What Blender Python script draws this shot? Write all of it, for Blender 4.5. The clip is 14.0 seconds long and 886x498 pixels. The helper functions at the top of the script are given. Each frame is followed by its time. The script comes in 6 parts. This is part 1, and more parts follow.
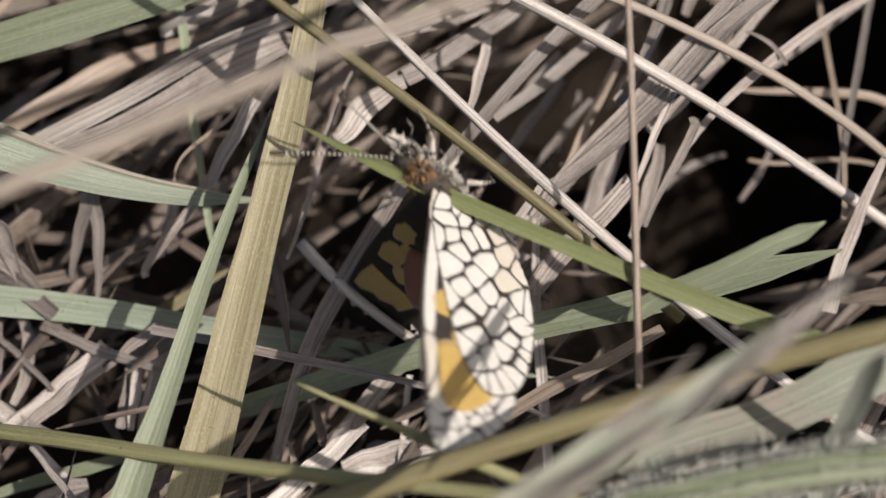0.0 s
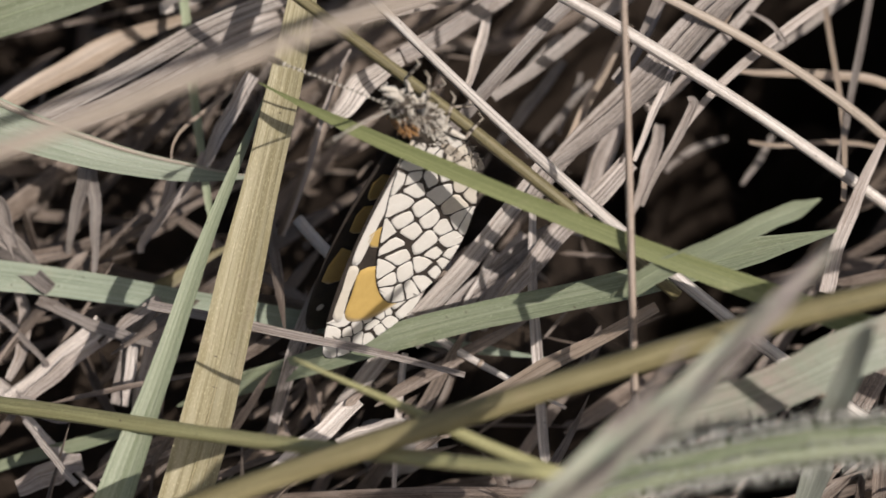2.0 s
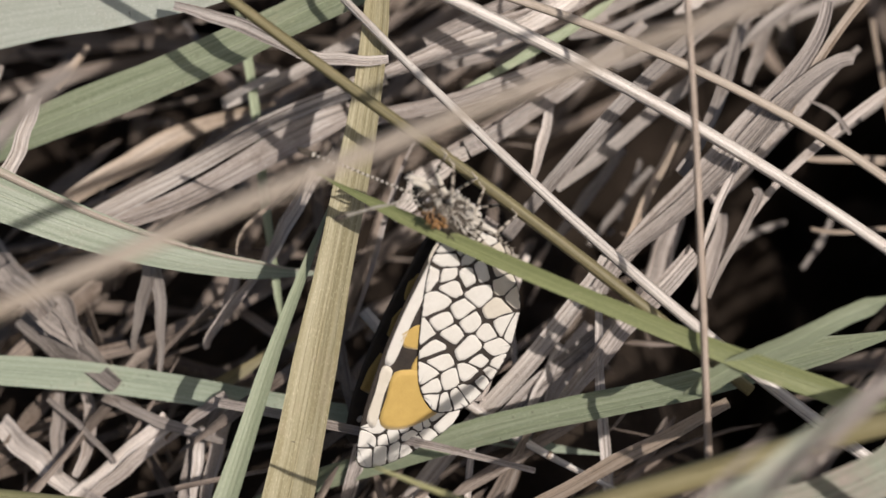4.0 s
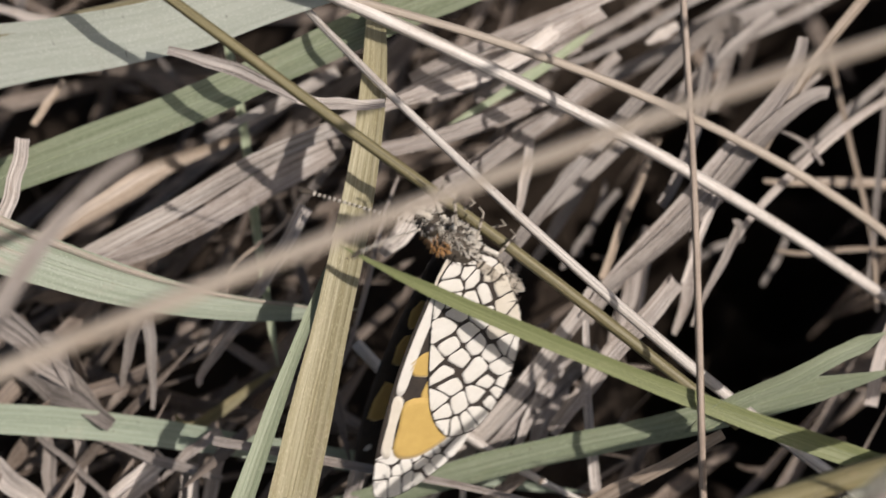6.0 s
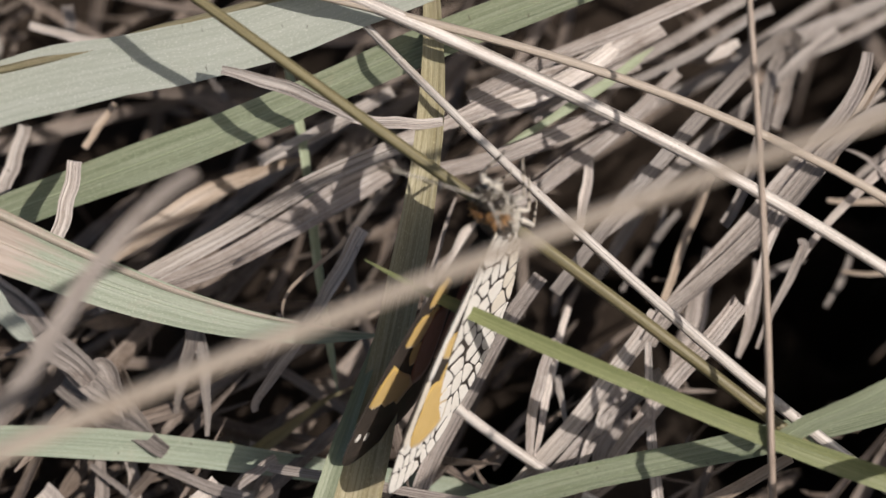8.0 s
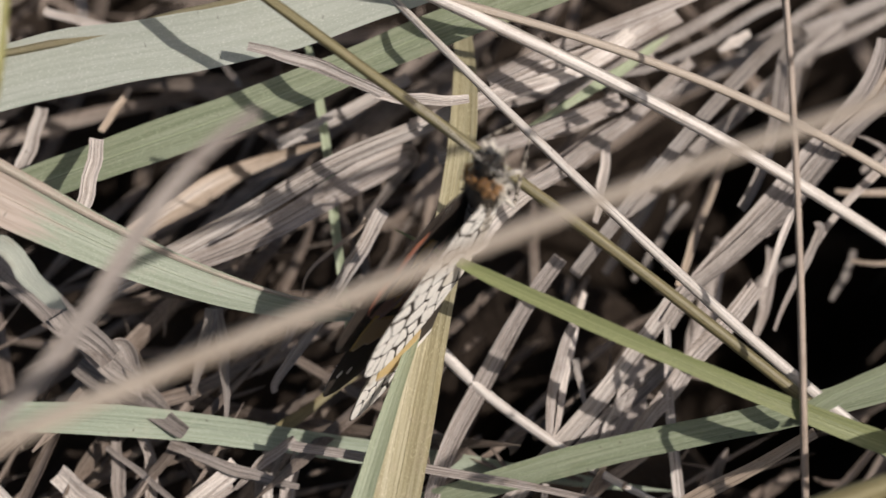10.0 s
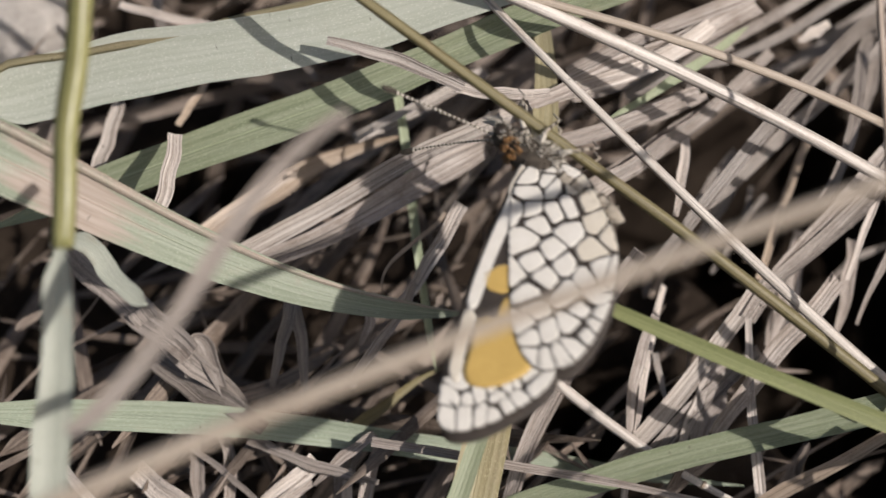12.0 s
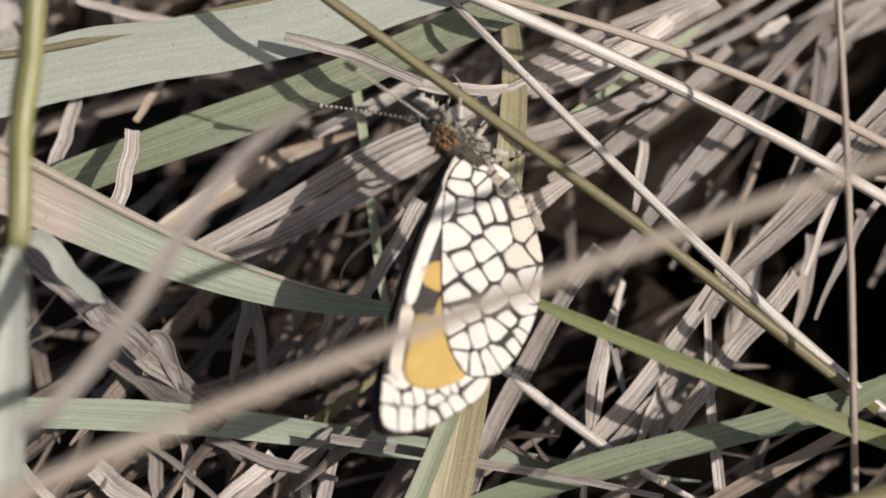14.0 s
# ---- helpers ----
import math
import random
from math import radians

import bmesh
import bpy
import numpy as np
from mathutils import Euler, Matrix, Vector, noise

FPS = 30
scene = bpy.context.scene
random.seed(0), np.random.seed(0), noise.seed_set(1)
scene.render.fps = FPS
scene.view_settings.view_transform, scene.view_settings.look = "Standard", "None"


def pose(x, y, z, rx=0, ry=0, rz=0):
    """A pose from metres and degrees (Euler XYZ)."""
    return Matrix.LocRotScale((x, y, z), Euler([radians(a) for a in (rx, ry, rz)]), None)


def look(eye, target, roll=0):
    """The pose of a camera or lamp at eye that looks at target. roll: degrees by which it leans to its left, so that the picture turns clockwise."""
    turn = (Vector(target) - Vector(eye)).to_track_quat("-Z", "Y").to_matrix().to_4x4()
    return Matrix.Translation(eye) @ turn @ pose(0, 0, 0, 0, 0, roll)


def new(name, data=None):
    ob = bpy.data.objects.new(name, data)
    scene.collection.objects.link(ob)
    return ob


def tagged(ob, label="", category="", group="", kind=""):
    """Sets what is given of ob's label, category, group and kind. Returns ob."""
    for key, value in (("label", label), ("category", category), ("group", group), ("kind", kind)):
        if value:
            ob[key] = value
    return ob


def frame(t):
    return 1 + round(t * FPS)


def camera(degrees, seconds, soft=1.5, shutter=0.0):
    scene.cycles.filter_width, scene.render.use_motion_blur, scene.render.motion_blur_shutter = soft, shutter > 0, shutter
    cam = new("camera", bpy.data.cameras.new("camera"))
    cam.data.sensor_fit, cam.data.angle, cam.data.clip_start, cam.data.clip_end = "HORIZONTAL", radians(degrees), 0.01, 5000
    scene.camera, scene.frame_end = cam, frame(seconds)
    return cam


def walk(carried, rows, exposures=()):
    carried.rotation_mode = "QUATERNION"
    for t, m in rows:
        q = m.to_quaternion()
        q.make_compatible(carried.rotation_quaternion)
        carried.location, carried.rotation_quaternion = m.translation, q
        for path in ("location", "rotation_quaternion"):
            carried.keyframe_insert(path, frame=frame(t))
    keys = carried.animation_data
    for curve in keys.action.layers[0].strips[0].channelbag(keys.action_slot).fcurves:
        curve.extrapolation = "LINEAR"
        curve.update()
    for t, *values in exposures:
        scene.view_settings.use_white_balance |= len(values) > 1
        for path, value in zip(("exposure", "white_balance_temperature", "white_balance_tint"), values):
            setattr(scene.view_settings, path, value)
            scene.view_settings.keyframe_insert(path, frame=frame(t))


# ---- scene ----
cam = camera(22.00, 14.0, soft=1.5, shutter=0.5)
cam.data.dof.use_dof = True
cam.data.dof.focus_distance = 0.196
cam.data.dof.aperture_fstop = 20.0
PATH = [
    (0.0, pose(0.02332, -0.09861, 0.19827, 28.467, 2.996, 3.342)),
    (0.5, pose(0.02237, -0.09670, 0.19825, 27.979, 3.247, 3.096)),
    (1.0, pose(0.02068, -0.09628, 0.20067, 27.595, 2.960, 2.653)),
    (1.5, pose(0.02292, -0.09836, 0.19902, 28.004, 3.148, 3.274)),
    (2.0, pose(0.02667, -0.10106, 0.19591, 28.910, 3.491, 4.186)),
    (2.5, pose(0.02883, -0.10236, 0.19481, 29.458, 3.733, 4.440)),
    (3.0, pose(0.02497, -0.10026, 0.19963, 29.193, 3.545, 3.607)),
    (3.5, pose(0.02263, -0.09901, 0.19929, 29.683, 3.592, 4.144)),
    (3.7, pose(0.02248, -0.09797, 0.19881, 29.730, 3.983, 4.103)),
    (5.8, pose(0.00124, -0.08850, 0.20857, 26.720, -0.592, 0.292)),
    (6.0, pose(0.00129, -0.08807, 0.20888, 26.962, -0.714, 0.103)),
    (6.5, pose(0.00094, -0.08737, 0.20814, 27.717, -0.597, -0.127)),
    (7.0, pose(0.00000, -0.08685, 0.20745, 28.000, -0.000, -0.000)),
    (7.5, pose(0.00017, -0.08652, 0.20624, 27.638, 0.520, 0.298)),
    (10.0, pose(-0.01129, -0.09679, 0.20004, 30.354, -1.979, -0.840)),
    (10.5, pose(-0.01273, -0.09641, 0.19968, 29.994, -1.685, -0.789)),
    (11.0, pose(-0.01387, -0.09535, 0.19948, 29.832, -1.434, -0.633)),
    (11.5, pose(-0.01471, -0.09474, 0.19960, 29.969, -1.173, -0.461)),
    (12.0, pose(-0.01442, -0.09481, 0.19974, 29.756, -0.956, -0.410)),
    (12.5, pose(-0.01374, -0.09554, 0.19962, 29.489, -1.148, -0.550)),
    (13.0, pose(-0.01342, -0.09589, 0.19946, 29.280, -1.519, -0.743)),
    (13.5, pose(-0.01304, -0.09523, 0.19973, 29.274, -1.680, -0.913)),
    (14.0, pose(-0.01358, -0.09434, 0.19960, 29.571, -1.594, -0.908)),
]
walk(cam, PATH)

# world, sun
world = bpy.data.worlds.new("sky")
scene.world = world
world.use_nodes = True
wn = world.node_tree
sky = wn.nodes.new("ShaderNodeTexSky")
sky.sky_type = 'NISHITA'
sky.sun_disc = False
sky.dust_density, sky.ozone_density = 4.0, 0.4
SUN_DIR = Vector((0.583, -0.324, 0.745)).normalized()
sky.sun_elevation = math.asin(SUN_DIR.z)
sky.sun_rotation = math.atan2(SUN_DIR.x, SUN_DIR.y)
wn.links.new(sky.outputs[0], wn.nodes["Background"].inputs[0])
wn.nodes["Background"].inputs[1].default_value = 0.07
sun = new("sun", bpy.data.lights.new("sun", 'SUN'))
sun.data.energy, sun.data.angle, sun.data.color = 4.0, radians(0.6), (1.0, 0.93, 0.885)
sun.matrix_world = look(SUN_DIR * 2, (0, 0, 0))
scene.view_settings.exposure = 0.0

# materials
def nodes_of(name):
    m = bpy.data.materials.new(name)
    m.use_nodes = True
    nt = m.node_tree
    return m, nt, nt.nodes["Principled BSDF"]


def mix(nt, a, b, fac):
    n = nt.nodes.new("ShaderNodeMix")
    n.data_type = 'RGBA'
    for socket, v in ((n.inputs[6], a), (n.inputs[7], b), (n.inputs[0], fac)):
        if hasattr(v, "links"):
            nt.links.new(v, socket)
        elif isinstance(v, (int, float)):
            socket.default_value = v
        else:
            socket.default_value = (*v, 1)
    return n.outputs[2]


def ramp(nt, src, lo, hi):
    n = nt.nodes.new("ShaderNodeMapRange")
    n.inputs[1].default_value, n.inputs[2].default_value = lo, hi
    nt.links.new(src, n.inputs[0])
    return n.outputs[0]


def noise_of(nt, vec, scale, detail=4, rough=0.6):
    n = nt.nodes.new("ShaderNodeTexNoise")
    n.inputs["Scale"].default_value, n.inputs["Detail"].default_value, n.inputs["Roughness"].default_value = scale, detail, rough
    nt.links.new(vec, n.inputs["Vector"])
    return n.outputs["Fac"]


def stretched(nt, coord, sx, sy, sz=1.0):
    m = nt.nodes.new("ShaderNodeMapping")
    m.inputs["Scale"].default_value = (sx, sy, sz)
    nt.links.new(coord, m.inputs["Vector"])
    return m.outputs["Vector"]


def plant_mat(name, base, other, dry, veins=26, bump=0.25, rough=0.5, translucent=0.25, dry_amount=0.3, island=False, streaks=0.8, wither=None):
    """Blade or straw: lengthwise fibres along UV v, blotches, a dry colour that breaks in, light passing through."""
    m, nt, b = nodes_of(name)
    uv = nt.nodes.new("ShaderNodeTexCoord")
    obj = nt.nodes.new("ShaderNodeNewGeometry" if island else "ShaderNodeObjectInfo")
    rnd = obj.outputs["Random Per Island" if island else "Random"]
    add = nt.nodes.new("ShaderNodeVectorMath")
    add.operation = 'ADD'
    comb = nt.nodes.new("ShaderNodeCombineXYZ")
    mul = nt.nodes.new("ShaderNodeMath")
    mul.operation = 'MULTIPLY'
    mul.inputs[1].default_value = 37.0
    nt.links.new(rnd, mul.inputs[0])
    nt.links.new(mul.outputs[0], comb.inputs[2])
    nt.links.new(uv.outputs["UV"], add.inputs[0])
    nt.links.new(comb.outputs[0], add.inputs[1])
    v = add.outputs[0]
    fibre = noise_of(nt, stretched(nt, v, veins, 2.2), 1.0, 3)
    fine = noise_of(nt, stretched(nt, v, veins * 3.1, 14), 1.0, 2)
    blot = noise_of(nt, stretched(nt, v, 1.6, 5.0), 1.0, 5, 0.7)
    wave = nt.nodes.new("ShaderNodeTexWave")
    wave.bands_direction = 'X'
    wave.inputs["Scale"].default_value = veins / 8.0
    wave.inputs["Distortion"].default_value = 1.2
    wave.inputs["Detail"].default_value = 2.0
    nt.links.new(v, wave.inputs["Vector"])
    col = mix(nt, base, other, ramp(nt, fibre, 0.37, 0.63))
    col = mix(nt, col, dry, ramp(nt, blot, 0.62 - dry_amount * 0.4, 0.85 - dry_amount * 0.3))
    streak = noise_of(nt, stretched(nt, v, veins * 1.9, 0.9), 1.0, 2, 0.5)
    col = mix(nt, col, tuple(c * streaks for c in base), ramp(nt, streak, 0.52, 0.66))
    grain = noise_of(nt, stretched(nt, v, 90, 70), 1.0, 2, 0.7)
    col = mix(nt, col, tuple(min(1.0, c * 1.35) for c in other), ramp(nt, grain, 0.55, 0.75))
    if wither:
        # a withered stretch of the blade with stringy ends: its start and end along the blade
        way = nt.nodes.new("ShaderNodeSeparateXYZ")
        nt.links.new(v, way.inputs[0])
        ragged = nt.nodes.new("ShaderNodeMath")
        ragged.operation = 'ADD'
        nt.links.new(way.outputs[1], ragged.inputs[0])
        nt.links.new(noise_of(nt, stretched(nt, v, 9, 1.3), 1.2, 4, 0.6), ragged.inputs[1])
        inside = mix(nt, (0, 0, 0), ramp(nt, ragged.outputs[0], wither[0] + 0.4, wither[0] + 0.6), ramp(nt, ragged.outputs[0], wither[1] + 0.6, wither[1] + 0.4))
        brown = mix(nt, (0.45, 0.36, 0.29), (0.61, 0.51, 0.43), ramp(nt, fibre, 0.35, 0.65))
        col = mix(nt, col, brown, inside)
    tone = nt.nodes.new("ShaderNodeHueSaturation")
    val = nt.nodes.new("ShaderNodeMapRange")
    val.inputs[3].default_value, val.inputs[4].default_value = 0.72, 1.2
    nt.links.new(rnd, val.inputs[0])
    nt.links.new(val.outputs[0], tone.inputs["Value"])
    nt.links.new(col, tone.inputs["Color"])
    spots = ramp(nt, noise_of(nt, stretched(nt, v, 6, 40), 1.0, 2), 0.70, 0.78)
    dark = mix(nt, tone.outputs[0], tuple(c * 0.35 for c in dry), spots)
    nt.links.new(dark, b.inputs["Base Color"])
    b.inputs["Roughness"].default_value = rough
    b.inputs["Specular IOR Level"].default_value = 0.4
    hgt = mix(nt, fibre, wave.outputs["Fac"], 0.5)
    hgt = mix(nt, hgt, fine, 0.25)
    bp = nt.nodes.new("ShaderNodeBump")
    bp.inputs["Strength"].default_value, bp.inputs["Distance"].default_value = bump, 0.0003
    nt.links.new(hgt, bp.inputs["Height"])
    nt.links.new(bp.outputs[0], b.inputs["Normal"])
    if translucent:
        tr = nt.nodes.new("ShaderNodeBsdfTranslucent")
        nt.links.new(dark, tr.inputs[0])
        nt.links.new(bp.outputs[0], tr.inputs["Normal"])
        ms = nt.nodes.new("ShaderNodeMixShader")
        ms.inputs[0].default_value = translucent
        nt.links.new(b.outputs[0], ms.inputs[1])
        nt.links.new(tr.outputs[0], ms.inputs[2])
        nt.links.new(ms.outputs[0], nt.nodes["Material Output"].inputs[0])
    return m


MAT = {
    "green": plant_mat("green_blade", (0.30, 0.345, 0.21), (0.40, 0.435, 0.30), (0.46, 0.43, 0.29), dry_amount=0.08, streaks=0.85, bump=0.18),
    "fresh": plant_mat("fresh_green_blade", (0.185, 0.205, 0.08), (0.265, 0.285, 0.125), (0.40, 0.36, 0.21), dry_amount=0.08, streaks=0.9, bump=0.18),
    "paleg": plant_mat("pale_green_blade", (0.51, 0.54, 0.445), (0.61, 0.63, 0.535), (0.42, 0.34, 0.24), dry_amount=0.12, streaks=0.92, bump=0.15),
    "olive": plant_mat("olive_stem", (0.20, 0.168, 0.080), (0.30, 0.26, 0.135), (0.35, 0.27, 0.155), veins=12, dry_amount=0.2, translucent=0.1),
    "olivegreen": plant_mat("olive_green_stem", (0.32, 0.30, 0.14), (0.43, 0.41, 0.21), (0.40, 0.33, 0.19), veins=12, dry_amount=0.15, translucent=0.1),
    "olivewide": plant_mat("olive_blade", (0.325, 0.28, 0.155), (0.43, 0.385, 0.245), (0.42, 0.345, 0.23), dry_amount=0.2, veins=20, streaks=0.84),
    "straw": plant_mat("straw_stem", (0.40, 0.335, 0.285), (0.73, 0.665, 0.60), (0.31, 0.24, 0.18), veins=14, bump=0.4, dry_amount=0.12, translucent=0.12, streaks=0.42, rough=0.42),
    "tan": plant_mat("tan_stem", (0.40, 0.31, 0.23), (0.50, 0.40, 0.31), (0.24, 0.17, 0.10), veins=12, dry_amount=0.25, translucent=0.1, streaks=0.42, rough=0.42),
    "grey": plant_mat("grey_straw", (0.31, 0.26, 0.225), (0.53, 0.465, 0.415), (0.19, 0.145, 0.11), veins=16, bump=0.4, dry_amount=0.3, translucent=0.15, streaks=0.42, rough=0.42),
    # grey_straw colours at about 0.7, for the straws that stay dim
    "dim": plant_mat("dim_grey_straw", (0.22, 0.19, 0.165), (0.36, 0.315, 0.28), (0.13, 0.10, 0.08), veins=18, dry_amount=0.35, translucent=0.15, streaks=0.42, rough=0.42),
    "bark": plant_mat("brown_wiry_stem", (0.24, 0.185, 0.14), (0.36, 0.29, 0.235), (0.15, 0.11, 0.08), veins=10, dry_amount=0.3, translucent=0.0, streaks=0.5),
    "hair": plant_mat("white_hair", (0.66, 0.65, 0.58), (0.80, 0.79, 0.72), (0.60, 0.58, 0.5), veins=4, dry_amount=0.05, translucent=0.3),
    "palestraw": plant_mat("bleached_straw_stem", (0.52, 0.455, 0.395), (0.76, 0.70, 0.63), (0.40, 0.32, 0.25), veins=9, dry_amount=0.15, translucent=0.1, streaks=0.6, rough=0.45),
    "stalk": plant_mat("yellow_green_stalk", (0.20, 0.195, 0.075), (0.30, 0.285, 0.125), (0.14, 0.11, 0.05), veins=6, dry_amount=0.2, translucent=0.05, rough=0.35),
    "palest": plant_mat("bluish_pale_blade", (0.66, 0.70, 0.58), (0.75, 0.78, 0.67), (0.60, 0.60, 0.48), dry_amount=0.06, streaks=0.95, bump=0.12),
    "bluegreen": plant_mat("dull_blue_green_blade", (0.28, 0.325, 0.235), (0.36, 0.40, 0.305), (0.44, 0.42, 0.32), dry_amount=0.15, streaks=0.88, bump=0.15),
    "leftblade": plant_mat("half_withered_blade", (0.33, 0.38, 0.27), (0.43, 0.47, 0.36), (0.46, 0.42, 0.33), dry_amount=0.15, streaks=0.85, bump=0.18, wither=(0.8, 1.35)),
    "withered": plant_mat("withered_beige_edge", (0.45, 0.375, 0.30), (0.57, 0.49, 0.41), (0.36, 0.385, 0.285), veins=18, dry_amount=0.4, streaks=0.6),
    "palegdry": plant_mat("withering_green_blade", (0.38, 0.42, 0.31), (0.48, 0.50, 0.40), (0.56, 0.46, 0.39), dry_amount=0.5),
    "neartan": plant_mat("near_tan_stem", (0.52, 0.43, 0.34), (0.62, 0.53, 0.43), (0.38, 0.29, 0.20), veins=12, dry_amount=0.15, translucent=0.1),
    "hairy": plant_mat("hairy_green_stem", (0.17, 0.20, 0.11), (0.30, 0.32, 0.22), (0.40, 0.38, 0.30), veins=8, dry_amount=0.1, translucent=0.05, bump=0.6),
}
LITTER = plant_mat("litter_straw", (0.20, 0.155, 0.122), (0.345, 0.28, 0.23), (0.09, 0.062, 0.044), veins=16, dry_amount=0.45, translucent=0.15, island=True, streaks=0.45)


def soil_mat():
    m, nt, b = nodes_of("soil")
    tc = nt.nodes.new("ShaderNodeTexCoord")
    a = noise_of(nt, tc.outputs["Object"], 90, 8, 0.7)
    c = noise_of(nt, tc.outputs["Object"], 700, 6, 0.7)
    # dark earth; part of the shade deep between straws is put into these colours
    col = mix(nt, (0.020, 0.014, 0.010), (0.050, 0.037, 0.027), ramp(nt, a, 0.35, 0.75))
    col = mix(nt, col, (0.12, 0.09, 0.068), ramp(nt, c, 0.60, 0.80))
    nt.links.new(col, b.inputs["Base Color"])
    b.inputs["Specular IOR Level"].default_value = 0.12
    b.inputs["Roughness"].default_value = 0.9
    bp = nt.nodes.new("ShaderNodeBump")
    bp.inputs["Strength"].default_value, bp.inputs["Distance"].default_value = 0.8, 0.002
    nt.links.new(mix(nt, a, c, 0.5), bp.inputs["Height"])
    nt.links.new(bp.outputs[0], b.inputs["Normal"])
    return m


SOIL = soil_mat()

# builders
UP_FACE = Vector((0, -0.469, 0.883))


def bezier(P, u):
    a, b, c, d = (Vector(p) for p in P)
    w = 1 - u
    return w * w * w * a + 3 * u * w * w * b + 3 * u * u * w * c + u * u * u * d


def lerp3(w, u):
    return w[0] + (w[1] - w[0]) * u * 2 if u < 0.5 else w[1] + (w[2] - w[1]) * (u - 0.5) * 2


def ribbon(bm, P, w, thick=0.12, fold=0.18, tilt=0.0, twist=0.0, n=28, round_=False, wobble=0.04, seed=0, rib=None, rib_width=0.07, blunt=False, drift=1.0):
    """A blade swept along a cubic: closed cross-section with a keel, or a round stem. Returns nothing; UV x across, y along in cm."""
    uvl = bm.loops.layers.uv.verify()
    rng = random.Random(seed)
    ph = [rng.uniform(0, 6.28) for _ in range(4)]
    k = 8 if rib is None else 5
    rings, vs = [], []
    length = 0.0
    prev = None
    for i in range(n + 1):
        u = i / n
        p = bezier(P, u)
        t = (bezier(P, min(1, u + 0.01)) - bezier(P, max(0, u - 0.01))).normalized()
        side = t.cross(UP_FACE).normalized()
        nor = side.cross(t).normalized()
        ang = radians(tilt + twist * (u - 0.5))
        s2 = side * math.cos(ang) + nor * math.sin(ang)
        n2 = nor * math.cos(ang) - side * math.sin(ang)
        if prev is not None:
            length += (p - prev).length
        prev = p
        h = max(lerp3(w, u), 0.00005) / 2
        h *= min(1.0, 0.1 + 8 * u, 0.1 + 8 * (1 - u)) if not (round_ or blunt) else 1.0
        h *= 1 + wobble * math.sin(u * 17 + ph[0]) + wobble * 0.7 * math.sin(u * 41 + ph[1])
        p = p + (n2 * h * 0.15 * math.sin(u * 9 + ph[2]) + s2 * h * 0.12 * math.sin(u * 13 + ph[3])) * drift
        ring = []
        if rib is not None:
            c = p + s2 * h * rib + n2 * (h * fold * (abs(rib) * 1.4 - 0.7) + min(0.00007, h * 0.3))
            r = max(h * rib_width, 0.00003)
            for j in range(k):
                a = 2 * math.pi * j / k
                ring.append(bm.verts.new(c + s2 * math.cos(a) * r + n2 * math.sin(a) * r * 0.8))
        elif round_:
            for j in range(k):
                a = 2 * math.pi * j / k
                r = h * (1.0 if j % 2 == 0 else 0.9)
                ring.append(bm.verts.new(p + s2 * math.cos(a) * r + n2 * math.sin(a) * r * 0.85))
        else:
            d = min(0.00007, h * 0.3) * thick / 0.12
            top = [(-1, 0.3), (-0.52, 0.0), (0, -1), (0.52, 0.0), (1, 0.3)]
            ring = []
            for x, y in top:
                ring.append(bm.verts.new(p + s2 * h * x + n2 * (h * fold * (abs(x) * 1.4 - 0.7) + d)))
            for x in (0.9, 0.0, -0.9):
                ring.append(bm.verts.new(p + s2 * h * x + n2 * (h * fold * (abs(x) * 1.4 - 0.7) - d)))
        rings.append(ring)
        vs.append(length * 100)
    wide = max(w) * 100
    for i in range(n):
        for j in range(k):
            f = bm.faces.new((rings[i][j], rings[i][(j + 1) % k], rings[i + 1][(j + 1) % k], rings[i + 1][j]))
            f.smooth = True
            for loop, (a, b) in zip(f.loops, ((j, vs[i]), (j + 1, vs[i]), (j + 1, vs[i + 1]), (j, vs[i + 1]))):
                x = a / 4 if a <= 4 else (8 - a) / 4
                loop[uvl].uv = (x * 0.5 + seed % 7, b * 0.5)
    bm.faces.new(rings[0][::-1])
    bm.faces.new(rings[-1])
    if not round_ and rib is None:
        for a, b in zip(rings, rings[1:]):
            for j in (0, 4):
                e = bm.edges.get((a[j], b[j]))
                if e:
                    e.smooth = False


def link_mesh(name, bm, material, parent=None, label=""):
    bmesh.ops.recalc_face_normals(bm, faces=bm.faces)
    me = bpy.data.meshes.new(name)
    bm.to_mesh(me)
    bm.free()
    me.materials.append(material)
    ob = new(name, me)
    if parent is not None:
        ob.parent = parent
    if label:
        ob["label"] = label
    return ob


def part(name, bm, material, parent, label=""):
    return link_mesh(name, bm, material, parent, label)


SEED = [0]


